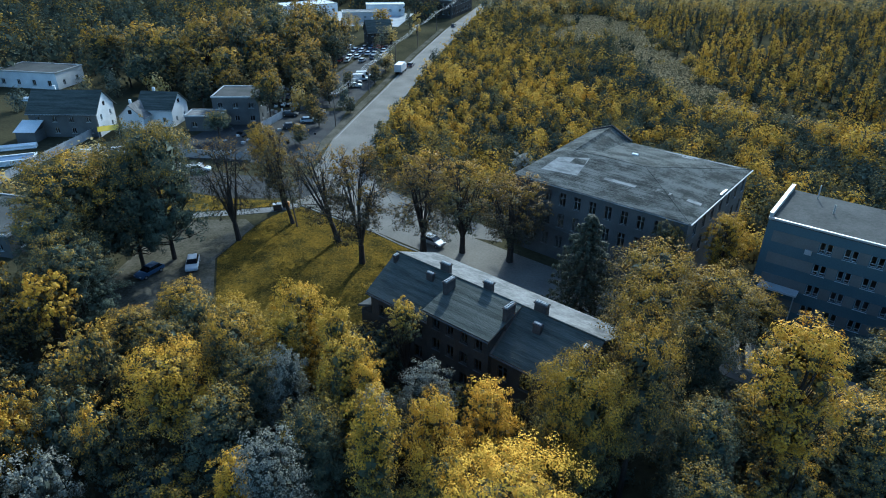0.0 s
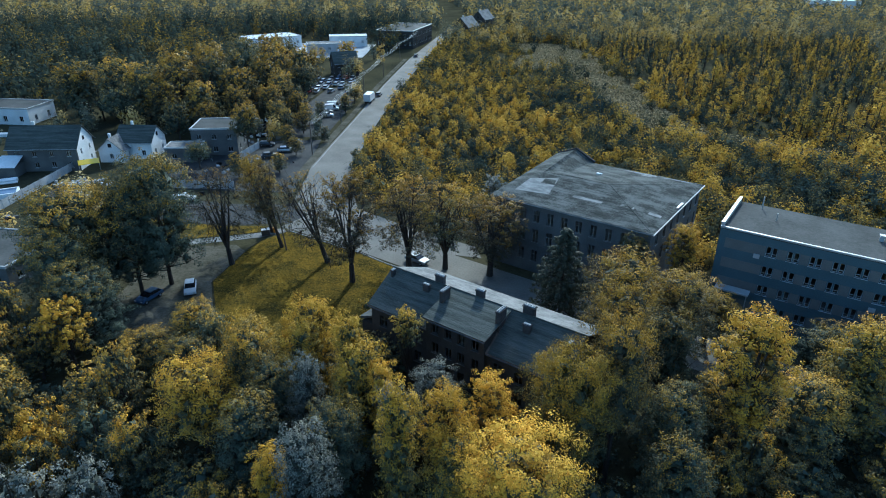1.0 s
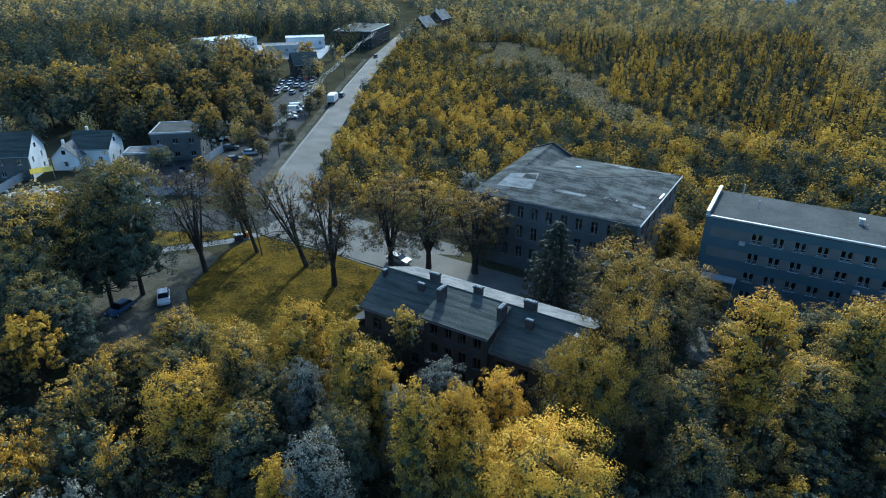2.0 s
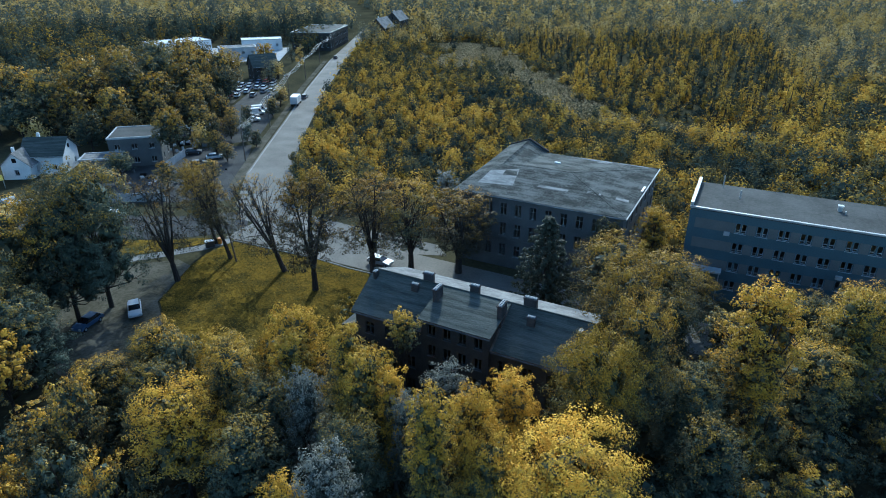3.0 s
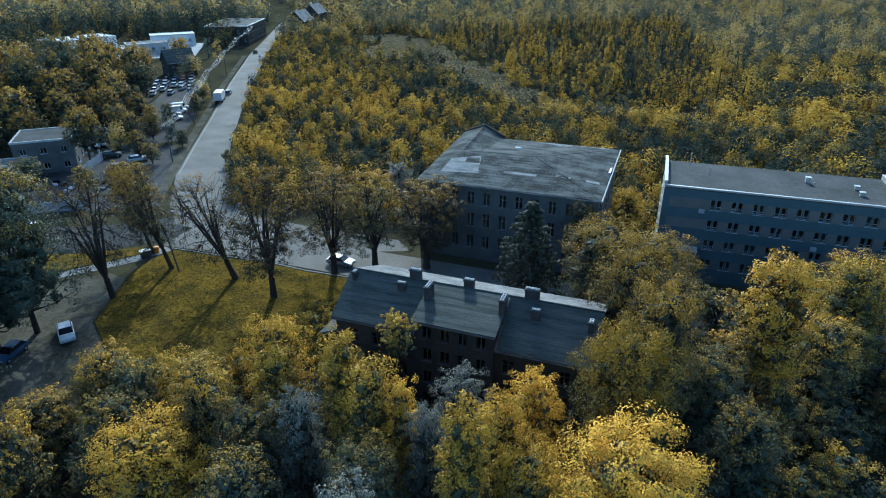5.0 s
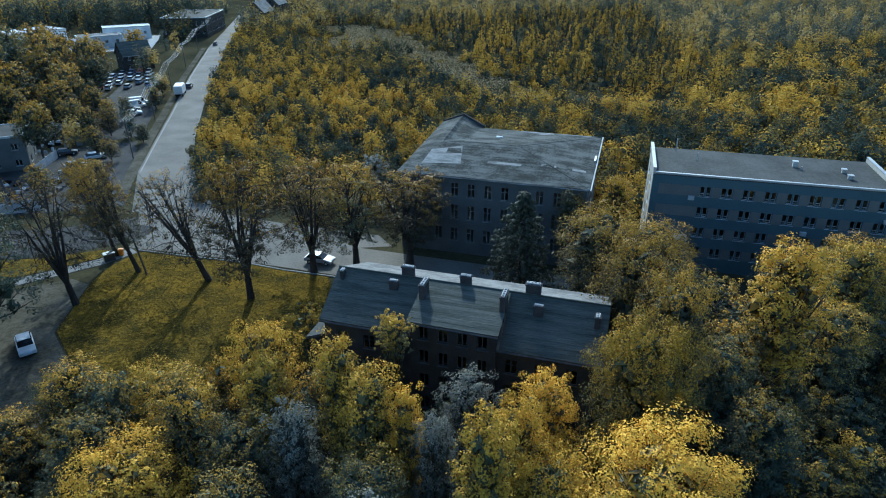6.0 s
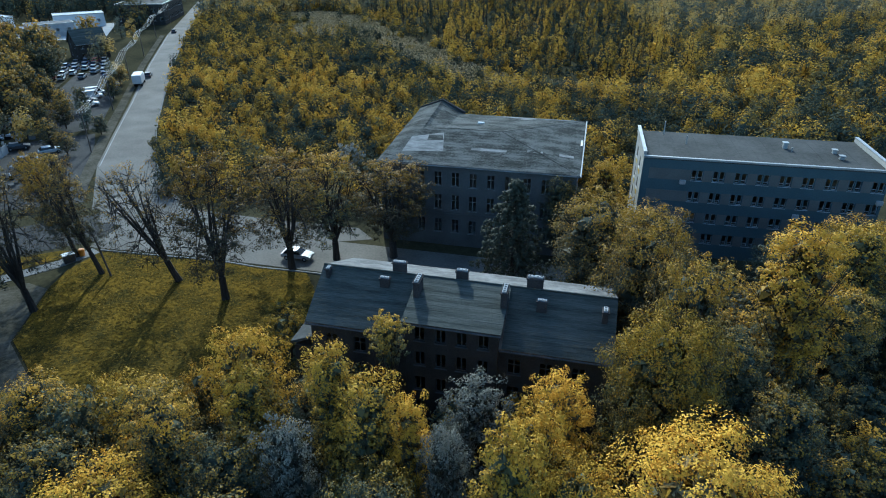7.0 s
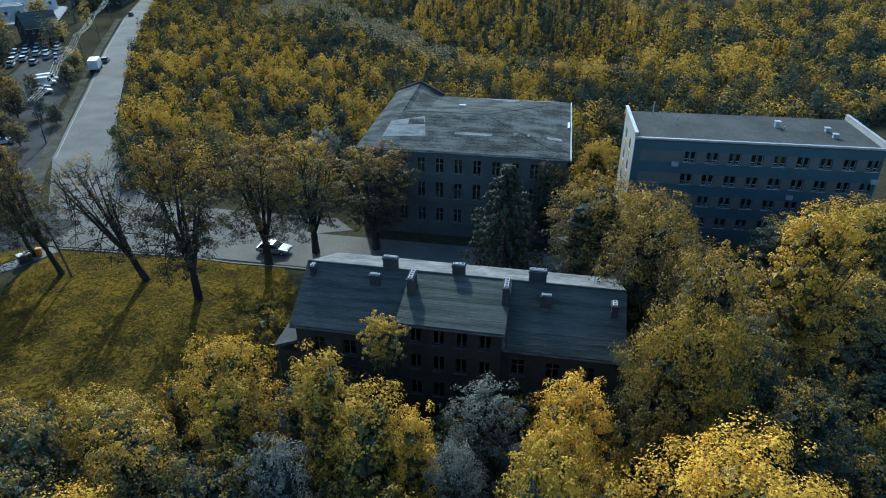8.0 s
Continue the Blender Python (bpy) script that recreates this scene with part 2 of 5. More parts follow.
def tube(bm, pts, radii, seg=6):
    rings = []
    for i, (p, r) in enumerate(zip(pts, radii)):
        p, r = Vector(p), float(r)
        d = (Vector(pts[min(i + 1, len(pts) - 1)]) - Vector(pts[max(i - 1, 0)])).normalized()
        a = d.orthogonal().normalized()
        b = d.cross(a)
        rings.append([bm.verts.new(p + r * (math.cos(2 * math.pi * k / seg) * a + math.sin(2 * math.pi * k / seg) * b)) for k in range(seg)])
    for q, w in zip(rings, rings[1:]):
        for k in range(seg):
            bm.faces.new((q[k], q[(k + 1) % seg], w[(k + 1) % seg], w[k]))
    bm.faces.new(rings[-1])
    return bm


def lerp(a, b, t):
    return tuple(x + (y - x) * t for x, y in zip(a, b))


def wall(bm, length, height, thick, holes, z0=0.0):
    """A wall along x from 0, its outer face at y = 0, with openings (x0, x1, z0, z1) right through it."""
    zs = sorted({z0, height, *(h[2] for h in holes), *(h[3] for h in holes)})
    for a, b in zip(zs, zs[1:]):
        gaps = sorted((h[0], h[1]) for h in holes if h[2] < (a + b) / 2 < h[3])
        x = 0.0
        for g0, g1 in gaps + [(length, length)]:
            if g0 - x > 0.01:
                box(bm, x, g0, 0, thick, a, b)
            x = g1
    return bm


def window(parent, x, z, w, h, frame_mat, bars=(1, 0), sill=True, depth=0.16, glazed=True, wallturn=None, transom=0.62):
    """A window in an opening of a wall whose outer face is y = 0: frame with bars, panes and sill."""
    win = new("window")
    win.parent = parent
    win.matrix_local = (wallturn or Matrix()) @ pose(x, 0, z)
    bm, f = bmesh.new(), 0.07
    for a in (box(bm, -w / 2, w / 2, depth, depth + 0.07, -h / 2, -h / 2 + f), box(bm, -w / 2, w / 2, depth, depth + 0.07, h / 2 - f, h / 2)):
        pass
    box(bm, -w / 2, -w / 2 + f, depth, depth + 0.07, -h / 2 + f, h / 2 - f)
    box(bm, w / 2 - f, w / 2, depth, depth + 0.07, -h / 2 + f, h / 2 - f)
    for i in range(bars[0]):
        c = -w / 2 + w * (i + 1) / (bars[0] + 1)
        box(bm, c - 0.05, c + 0.05, depth + 0.004, depth + 0.066, -h / 2 + f, h / 2 - f)
    for i in range(bars[1]):
        c = -h / 2 + h * (transom if bars[1] == 1 else (i + 1) / (bars[1] + 1))
        box(bm, -w / 2 + f, w / 2 - f, depth - 0.004, depth + 0.06, c - 0.05, c + 0.05)
    part("frame", bm, frame_mat, win)
    if glazed:
        p = part("pane", boxed(-w / 2 + f, w / 2 - f, depth + 0.025, depth + 0.04, -h / 2 + f, h / 2 - f), GLASS, win)
        p.visible_shadow = False
    if sill:
        part("sill", boxed(-w / 2 - 0.08, w / 2 + 0.08, -0.1, depth, -h / 2 - 0.08, -h / 2 - 0.003), frame_mat, win)
    return win


# ---------------------------------------------------------------- trees


def leaves_at(centres, radii, counts, size, rng, up=0.35, flat=1.0, cores=None, jit=0.3, bent=None, round_off=0.45):
    """Small leaf shapes scattered through clumps: corners as an array of shape (leaves, 3, 3)."""
    c = np.repeat(np.asarray(centres, float), counts, 0)
    r = np.repeat(np.asarray(radii, float), counts)[:, None]
    n = len(c)
    d = rng.normal(size=(n, 3))
    d /= np.linalg.norm(d, axis=1)[:, None]
    p = c + d * r * rng.random((n, 1)) ** 0.3 * (1, 1, flat)
    nn = rng.normal(size=(n, 3)) * jit + d * 0.9 + (0, 0, up)
    if cores is not None:
        o = p - (np.repeat(np.asarray(cores, float), counts, 0) if np.ndim(cores) > 1 else np.asarray(cores, float))
        nn += 0.7 * o / (np.linalg.norm(o, axis=1)[:, None] + 1e-6)
    nn /= np.linalg.norm(nn, axis=1)[:, None]
    if bent is not None:
        # shading turned towards the outside of the clump, as on a soft crown of much finer leaves
        q = d * 0.8 + (0, 0, up)
        if cores is not None:
            q = q + 0.8 * o / (np.linalg.norm(o, axis=1)[:, None] + 1e-6)
        q /= np.linalg.norm(q, axis=1)[:, None]
        bent.append(nn * (1 - round_off) + q * round_off)
    a = np.cross(nn, rng.normal(size=(n, 3)))
    a /= np.linalg.norm(a, axis=1)[:, None] + 1e-9
    b = np.cross(nn, a)
    s = np.broadcast_to(np.asarray(size, float), (n,)) if np.ndim(size) == 0 else np.repeat(size, counts)
    s = (s * (0.6 + 0.8 * rng.random(n)))[:, None]
    return np.stack([p + a * s, p - a * s * 0.55 + b * s * 0.75, p - a * s * 0.55 - b * s * 0.75], 1)


def leaf_mesh(name, quads, material, tint=None, bent=None):
    me = bpy.data.meshes.new(name)
    n, k = len(quads), np.shape(quads)[1]
    me.vertices.add(n * k)
    me.vertices.foreach_set("co", np.asarray(quads, np.float32).ravel())
    me.loops.add(n * k)
    me.loops.foreach_set("vertex_index", np.arange(n * k, dtype=np.int32))
    me.polygons.add(n)
    me.polygons.foreach_set("loop_start", np.arange(n, dtype=np.int32) * k)
    if tint is not None:
        me.attributes.new("tint", "FLOAT", "FACE").data.foreach_set("value", np.asarray(tint, np.float32))
    me.materials.append(material)
    me.update(calc_edges=True)
    if bent:
        v = np.concatenate(bent)
        v /= np.linalg.norm(v, axis=1)[:, None]
        me.polygons.foreach_set("use_smooth", np.ones(n, bool))
        me.normals_split_custom_set(np.repeat(v, k, 0))
    return me


def lobes_of(kind, rng):
    """Lobes of a crown in a unit tree (height 1, crown radius about 0.5): centre and radius."""
    out = []
    if kind == "dome":
        for i in range(42):
            th, u = i * 2.39996 + rng.random() * 0.5, (i + 0.5) / 42
            z = 0.45 + 0.47 * u
            r = 0.42 * math.sqrt(max(0.05, 1 - ((z - 0.52) / 0.46) ** 2)) * (0.75 + 0.35 * rng.random())
            out.append(((r * math.cos(th), r * math.sin(th), z), 0.1 + 0.06 * rng.random()))
    elif kind == "oak":
        for i in range(52):
            th, u = i * 2.39996 + rng.random() * 0.5, (i + 0.5) / 52
            z = 0.2 + 0.73 * u
            r = 0.45 * math.sqrt(max(0.05, 1 - ((z - 0.45) / 0.52) ** 2)) * (0.6 + 0.5 * rng.random())
            out.append(((r * math.cos(th), r * math.sin(th), z), 0.08 + 0.065 * rng.random()))
    elif kind == "open":
        for i in range(40):
            th, u = i * 2.39996 + rng.random() * 0.8, (i + 0.5) / 40
            z = 0.4 + 0.55 * u
            r = 0.44 * math.sqrt(max(0.03, 1 - ((z - 0.62) / 0.36) ** 2)) * (0.45 + 0.7 * rng.random())
            out.append(((r * math.cos(th), r * math.sin(th), z), 0.07 + 0.055 * rng.random()))
    elif kind == "street":
        for i in range(50):
            th, u = i * 2.39996 + rng.random() * 0.8, (i + 0.5) / 50
            z = 0.28 + 0.68 * u
            r = 0.46 * math.sqrt(max(0.06, 1 - ((z - 0.58) / 0.42) ** 2)) * (0.35 + 0.75 * rng.random())
            out.append(((r * math.cos(th), r * math.sin(th), z), 0.06 + 0.05 * rng.random()))
    elif kind == "tall":
        for i in range(38):
            th, u = i * 2.39996 + rng.random() * 0.8, (i + 0.5) / 38
            z = 0.25 + 0.7 * u
            r = 0.27 * math.sin(math.pi * min(1, 0.15 + 0.85 * (1 - u))) ** 0.7 * (0.6 + 0.5 * rng.random()) + 0.02
            out.append(((r * math.cos(th), r * math.sin(th), z), 0.075 + 0.05 * rng.random()))
    elif kind == "ball":
        for i in range(40):
            th, u = i * 2.39996 + rng.random() * 0.8, (i + 0.5) / 40
            z = 0.7 + 0.26 * u
            r = 0.44 * math.sqrt(max(0.05, 1 - ((z - 0.83) / 0.14) ** 2)) * (0.5 + 0.5 * rng.random())
            out.append(((r * math.cos(th), r * math.sin(th), z), 0.042 + 0.025 * rng.random()))
    elif kind == "bush":
        for i in range(26):
            th, u = i * 2.39996 + rng.random(), (i + 0.5) / 26
            z = 0.15 + 0.7 * u
            r = 0.42 * math.sqrt(max(0.05, 1 - ((z - 0.35) / 0.6) ** 2)) * (0.55 + 0.55 * rng.random())
            out.append(((r * math.cos(th), r * math.sin(th), z), 0.13 + 0.07 * rng.random()))
    return out


def tree(name, kind, height, width, material, leaves, leaf, label, seed, thin=1.0, category="tree"):
    """A tree of the given height and crown width: tapered trunk with a limb to each lobe, and a crown of leaves."""
    rng = np.random.default_rng(seed)
    base = thing(name, Matrix(), label, category)
    lobes = lobes_of(kind, rng)
    sx = width / 0.95
    cs = np.array([(c[0] * sx, c[1] * sx, c[2] * height) for c, _ in lobes])
    rs = np.array([r for _, r in lobes]) * (sx + height) / 2
    bm = bmesh.new()
    r0 = 0.014 * height + 0.05
    lean = rng.normal(size=2) * 0.025 * height
    mid = [(lean[0] * t * t, lean[1] * t * t, height * t) for t in (0, 0.12, 0.28, 0.45, 0.65, 0.88)]
    tube(bm, [(0, 0, -0.3)] + mid[1:], [r0 * k for k in (1.25, 1, 0.85, 0.65, 0.4, 0.1)], 7)
    stems = []
    if kind == "street":
        r0 *= 1.3
        bm.free()
        bm = bmesh.new()
        fork = height * (0.16 + 0.05 * rng.random())
        tube(bm, [(0, 0, -0.3), (0.03 * height * lean[0], 0, fork * 0.5), (0, 0, fork)], [r0 * 1.25, r0, r0 * 0.95], 8)
        for j in range(6):
            th, out = j * 1.047 + rng.random() * 0.7, width * (0.14 + 0.2 * rng.random())
            tip = Vector((out * math.cos(th), out * math.sin(th), height * (0.72 + 0.24 * rng.random())))
            knee = Vector((tip.x * 0.45, tip.y * 0.45, fork + (tip.z - fork) * 0.42)) + Vector(rng.normal(size=3)) * (0.01 * height)
            tube(bm, [(0, 0, fork * 0.96), knee, tip], [r0 * 0.62, r0 * 0.4, r0 * 0.07], 6)
            stems.append((Vector((0, 0, fork)), knee, tip))
    for i, c in enumerate(cs):
        if kind == "bush" and i % 2:
            continue
        if stems:
            e = Vector(c)
            a, k, b = min(stems, key=lambda q: (q[1].lerp(q[2], 0.5) - e).length)
            u = 0.15 + 0.7 * float(rng.random())
            s = k.lerp(b, u) if rng.random() < 0.7 else a.lerp(k, 0.6 + 0.4 * u)
            m = s.lerp(e, 0.5) + Vector((0, 0, 0.02 * height))
            tube(bm, [s, m, e], [r0 * 0.2, r0 * 0.13, r0 * 0.04], 4)
            for _ in range(7):
                w = e + Vector(rng.normal(size=3)).normalized() * (1.25 * float(rs[i]))
                tube(bm, [m.lerp(e, 0.6), w], [r0 * 0.09, r0 * 0.03], 3)
            continue
        t0 = float(max(0.08, min(0.8, (c[2] / height) * 0.62 * (0.8 + 0.3 * rng.random()))))
        s = Vector((lean[0] * t0 * t0, lean[1] * t0 * t0, height * t0))
        e = Vector(c)
        k = s.lerp(e, 0.5) + Vector((0, 0, -0.03 * height)) + Vector(rng.normal(size=3)) * (0.012 * height)
        rr = float(r0) * (0.42 - 0.3 * t0)
        tube(bm, [s, k, e], [rr, rr * 0.6, rr * 0.2], 4)
        for _ in range(2):
            w = e + Vector(rng.normal(size=3)).normalized() * (0.9 * float(rs[i]))
            tube(bm, [k.lerp(e, 0.5), w], [rr * 0.35, rr * 0.1], 3)
    part("trunk", bm, BARK, base, "dark bark trunk and limbs")
    # puffs of foliage on the shell of each lobe, more of them on its upper side, give the crown its lumpy, gappy outline
    puffs = 13 if leaves > 9000 else 8
    sub, sr = [], []
    for c, r in zip(cs, rs):
        for _ in range(puffs):
            d = rng.normal(size=3) + (0, 0, 0.35)
            d /= np.linalg.norm(d)
            sub.append(c + d * r * (0.65 + 0.45 * rng.random()) * (1, 1, 0.8))
            sr.append(r * (0.2 + 0.24 * rng.random()))
    n = len(sub)
    counts = rng.multinomial(int(leaves * thin), np.array(sr) ** 2 / (np.array(sr) ** 2).sum())
    bent = []
    q = leaves_at(sub, sr, counts, leaf, rng, cores=np.repeat(cs * (0.6, 0.6, 1) - (0, 0, 0.05 * height), puffs, 0), bent=bent, round_off=0.8, flat=0.8)
    # crown light is put into leaf colour: gold tones on high puffs, dark green below
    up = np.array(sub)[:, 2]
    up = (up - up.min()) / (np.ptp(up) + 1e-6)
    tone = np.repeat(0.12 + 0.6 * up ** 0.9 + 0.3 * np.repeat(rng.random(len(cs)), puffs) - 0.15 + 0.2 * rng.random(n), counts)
    # large inner leaves close each lobe's heart against the sun, toned dark as shade
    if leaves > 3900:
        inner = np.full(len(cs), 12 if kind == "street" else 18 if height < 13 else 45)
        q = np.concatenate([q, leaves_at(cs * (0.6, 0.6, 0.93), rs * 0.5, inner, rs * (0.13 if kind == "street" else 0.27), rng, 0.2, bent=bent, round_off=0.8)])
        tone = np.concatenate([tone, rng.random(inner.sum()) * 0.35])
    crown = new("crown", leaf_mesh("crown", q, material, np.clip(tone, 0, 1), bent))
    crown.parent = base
    return base


def larch(name, height, width, material, label, seed):
    rng = np.random.default_rng(seed)
    base = thing(name, Matrix(), label, "tree")
    bm = tube(bmesh.new(), [(0, 0, -0.3), (0, 0, height * 0.5), (0.1, 0, height)], [0.28, 0.17, 0.03], 7)
    cen, rad = [], []
    for k in range(44):
        z = height * (0.06 + 0.92 * k / 43)
        reach = (width / 2 * (1 - z / height) ** 0.7 + 0.15) * (0.82 + 0.3 * rng.random())
        for j in range(5):
            th = k * 1.9 + j * 2 * math.pi / 5 + rng.random() * 0.6
            w = reach * (0.65 + 0.45 * rng.random())
            tip = Vector((w * math.cos(th), w * math.sin(th), z - 0.12 * w))
            tube(bm, [(0, 0, z), tip], [0.05, 0.012], 3)
            for f in (0.35, 0.6, 0.85, 1.0):
                cen.append((tip.x * f, tip.y * f, z - 0.12 * w * f - 0.12))
                rad.append(0.22 + 0.28 * reach / (width / 2) * (1.1 - f * 0.5))
    part("trunk", bm, BARK, base, "straight dark trunk")
    counts = rng.multinomial(24000, np.full(len(cen), 1 / len(cen)))
    bent = []
    q = leaves_at(cen, rad, counts, 0.14, rng, 0.2, 1.2, cores=(0, 0, height * 0.4), bent=bent, round_off=0.7)
    crown = new("crown", leaf_mesh("crown", q, material, np.clip(rng.random(len(q)) * 0.8, 0, 1), bent))
    crown.parent = base
    return base


def stand(name, spots, heights, widths, tints, quads, leaf, material, label, category, seed, trunks=True, shape=0.0):
    """A wide stand of shrubs or far trees as one mesh: each plant is a lumpy cloud of leaf shapes round a stem."""
    rng = np.random.default_rng(seed)
    k = len(spots)
    per = 9
    base = np.repeat(np.column_stack([spots, np.zeros(k)]), per, 0)
    hh, ww = np.repeat(heights, per), np.repeat(widths, per)
    u = np.tile((np.arange(per) + 0.5) / per, k)
    th = rng.random(k * per) * 2 * np.pi
    prof = np.sqrt(np.clip(1 - ((u - 0.4) / 0.68) ** 2, 0.05, 1)) * (1 - shape * u)
    rr = ww / 2 * prof * (0.25 + 0.6 * rng.random(k * per))
    cen = base + np.column_stack([rr * np.cos(th), rr * np.sin(th), hh * (0.1 + 0.78 * u)])
    rad = ww * (0.17 + 0.11 * rng.random(k * per)) * (1 - shape * 0.5 * u)
    counts = np.maximum(1, (np.repeat(np.asarray(quads), per) / per * (0.7 + 0.6 * rng.random(k * per))).astype(int))
    bent = []
    q = leaves_at(cen, rad, counts, np.repeat(leaf, per), rng, 0.4, 1.15, np.repeat(np.column_stack([spots, heights * 0.4]), per, 0), 0.16, bent, 0.85)
    t = np.repeat(np.repeat(tints, per) * 0.75 + 0.25 * rng.random(k * per), counts)
    # heart leaves added to block sun, tone lowered as inner shade
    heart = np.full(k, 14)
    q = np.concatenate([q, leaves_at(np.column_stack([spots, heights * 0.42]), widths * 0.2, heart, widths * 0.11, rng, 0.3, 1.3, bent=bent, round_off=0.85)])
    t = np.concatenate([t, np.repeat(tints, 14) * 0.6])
    if trunks:
        r = 0.02 * heights + 0.02
        posts = []
        for dx, dy in ((1, 0), (0, 1)):
            o = np.column_stack([dx * r, dy * r, 0 * r])
            b = np.column_stack([spots, np.full(k, -0.2)])
            top = np.column_stack([spots, heights * 0.75])
            posts.append(np.stack([b - o, b + o, top + o * 0.3, top - o * 0.3], 1))
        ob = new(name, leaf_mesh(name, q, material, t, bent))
        me = leaf_mesh("stems", np.concatenate(posts), BARK)
        st = new("stems", me)
        st.parent = ob
        tagged(st, kind="stuff")
    else:
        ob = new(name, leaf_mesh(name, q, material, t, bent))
    return tagged(ob, label, category, kind="stuff")

# ---------------------------------------------------------------- ground and streets
GROUND_R = 4000
bm = bmesh.new()
rings = [0, 60, 120, 250, 500, 1000, 2000, GROUND_R]
prev = [bm.verts.new((0, 120, 0))]
for r in rings[1:]:
    ring = [bm.verts.new((r * math.cos(k * math.pi / 24), 120 + r * math.sin(k * math.pi / 24), 0)) for k in range(48)]
    for k in range(48):
        j = (k + 1) % 48
        bm.faces.new((prev[0], ring[k], ring[j]) if len(prev) == 1 else (prev[k], ring[k], ring[j], prev[j]))
    prev = ring
tagged(part("ground", bm, SOIL), "leaf-littered woodland floor reaching the horizon", "ground", kind="structure")

ROAD = [(-23.5, 128, 11.5), (-24, 150, 10.2), (-22, 172, 8.6), (-18.6, 200, 7.8), (-12.6, 250, 7.6), (-3.4, 313, 7.2), (8.0, 372, 7.0), (21, 440, 7.0)]


def road_x(y):
    return float(np.interp(y, [p[1] for p in ROAD], [p[0] for p in ROAD]))


def strip(name, line, z, mat, label, category):
    """A paved strip along a line of (x, y, width)."""
    bm, prev = bmesh.new(), None
    for i, (x, y, w) in enumerate(line):
        a, b = line[max(i - 1, 0)], line[min(i + 1, len(line) - 1)]
        d = Vector((b[0] - a[0], b[1] - a[1])).normalized()
        nx, ny = -d.y, d.x
        row = [bm.verts.new((x + s * nx * w / 2, y + s * ny * w / 2, h)) for s in (1, -1) for h in (-0.1, z)]
        if prev:
            for p, q in ((1, 3), (0, 1), (3, 2)):
                bm.faces.new((prev[p], prev[q], row[q], row[p]))
        prev = row
    return tagged(part(name, bm, mat), label, category, kind="structure")


def sheet(name, outline, z, mat, label, category):
    return tagged(part(name, prism(bmesh.new(), outline, -0.1, z), mat), label, category, kind="structure")


strip("road", ROAD, 0.05, ASPHALT, "sunlit grey asphalt main road lined with scrub", "road")
CROSS = [(-26, 117.6, 11), (-14, 108.2, 9), (-0.5, 97.6, 9), (18, 83.1, 9), (38, 67.4, 8.5), (70, 42.3, 8)]
strip("side_street", CROSS, 0.042, ASPHALT, "side street asphalt between old buildings", "road")
LEFT = [(-26, 120.5, 10.5), (-40, 119.6, 11), (-60, 124.5, 11), (-85, 133, 9)]
strip("shaded_street", LEFT, 0.034, OLD_SHADED_ASPHALT, "patched dark asphalt street in tree shade", "road")
sheet("apron", [(-28, 122), (-28.5, 141), (-18.8, 141), (-15, 122), (-5, 113), (8, 103), (8.8, 98.4), (0, 101), (-14, 110)], 0.038, ASPHALT, "wide worn asphalt at the street corner", "road")
sheet("lawn", [(-27.5, 110.8), (-21.6, 106.7), (-12.9, 100.8), (-8, 96.4), (-2.5, 92.4), (-3, 82), (-9, 76), (-16, 70), (-24, 68), (-31, 76), (-36, 91), (-33.4, 102.6), (-31.5, 107)], 0.06, LAWN, "sunlit yellowish mown grass corner", "lawn")
sheet("dirt_yard", [(-33.6, 102.4), (-36.3, 91), (-31.3, 75.6), (-40, 70), (-50, 80), (-49, 100), (-44, 104.5), (-36, 105.2)], 0.03, DIRT, "bare grey packed dirt parking ground", "ground")
strip("footpath", [(-60, 103.5, 2.2), (-49, 105.6, 2.2), (-38.6, 107.8, 2.2), (-32.9, 109.2, 2.2), (-28.2, 111.6, 2.2)], 0.068, SLABS, "pale worn concrete footpath beside the grass", "pavement")
sheet("verge", [(-60, 105.4), (-49, 107.4), (-38.6, 109.4), (-33, 110.8), (-30, 112.4), (-33, 113.6), (-40, 113.6), (-60, 118.4)], 0.055, LAWN, "narrow strip of yellow grass", "lawn")
sheet("car_park", [(-41, 176), (-29.4, 178), (-26.5, 205), (-24, 243), (-37, 246), (-42, 212)], 0.03, OLD_SHADED_ASPHALT, "grey asphalt car park beside the road", "car park")
sheet("yard", [(-66, 136), (-30.5, 132), (-29.8, 152), (-30, 174), (-58, 172)], 0.026, OLD_SHADED_ASPHALT, "shaded yard paved with old asphalt", "yard")
sheet("lot", [(-66, 222), (-43, 214), (-38, 247), (-27, 262), (-55, 272)], 0.02, DIRT, "gravel lot crowded with parked cars", "car park")
sheet("works_yard", [(-100, 320), (-30, 318), (-26, 362), (-98, 372)], 0.02, CONCRETE, "pale concrete works yard", "yard")
strip("pavement", [(-31.2, 140, 2.0), (-30.2, 150, 2.2), (-27.8, 172, 2.2), (-24.2, 200, 2.0), (-18.2, 250, 2.0), (-8.8, 313, 1.8)], 0.07, DIRT, "worn dirt verge along the road", "verge")
strip("kerb", [(-17.7, 128, 0.25), (-18.7, 150, 0.25), (-17.5, 172, 0.25), (-14.5, 200, 0.25), (-8.6, 250, 0.25), (0.4, 313, 0.25)], 0.13, KERB, "grey concrete kerb", "kerb")
strip("kerb", [(-27.7, 111.5, 0.25), (-21.6, 107.2, 0.25), (-12.9, 101.2, 0.25), (-8, 96.8, 0.25), (-2.5, 92.8, 0.25), (10, 83.0, 0.25)], 0.13, KERB, "grey concrete kerb", "kerb")
strip("edge_line", [(-28.6, 150, 0.18), (-25.8, 172, 0.18), (-22.0, 200, 0.18), (-15.9, 250, 0.16), (-6.6, 313, 0.16)], 0.056, PAINT, "worn white edge line", "road marking")
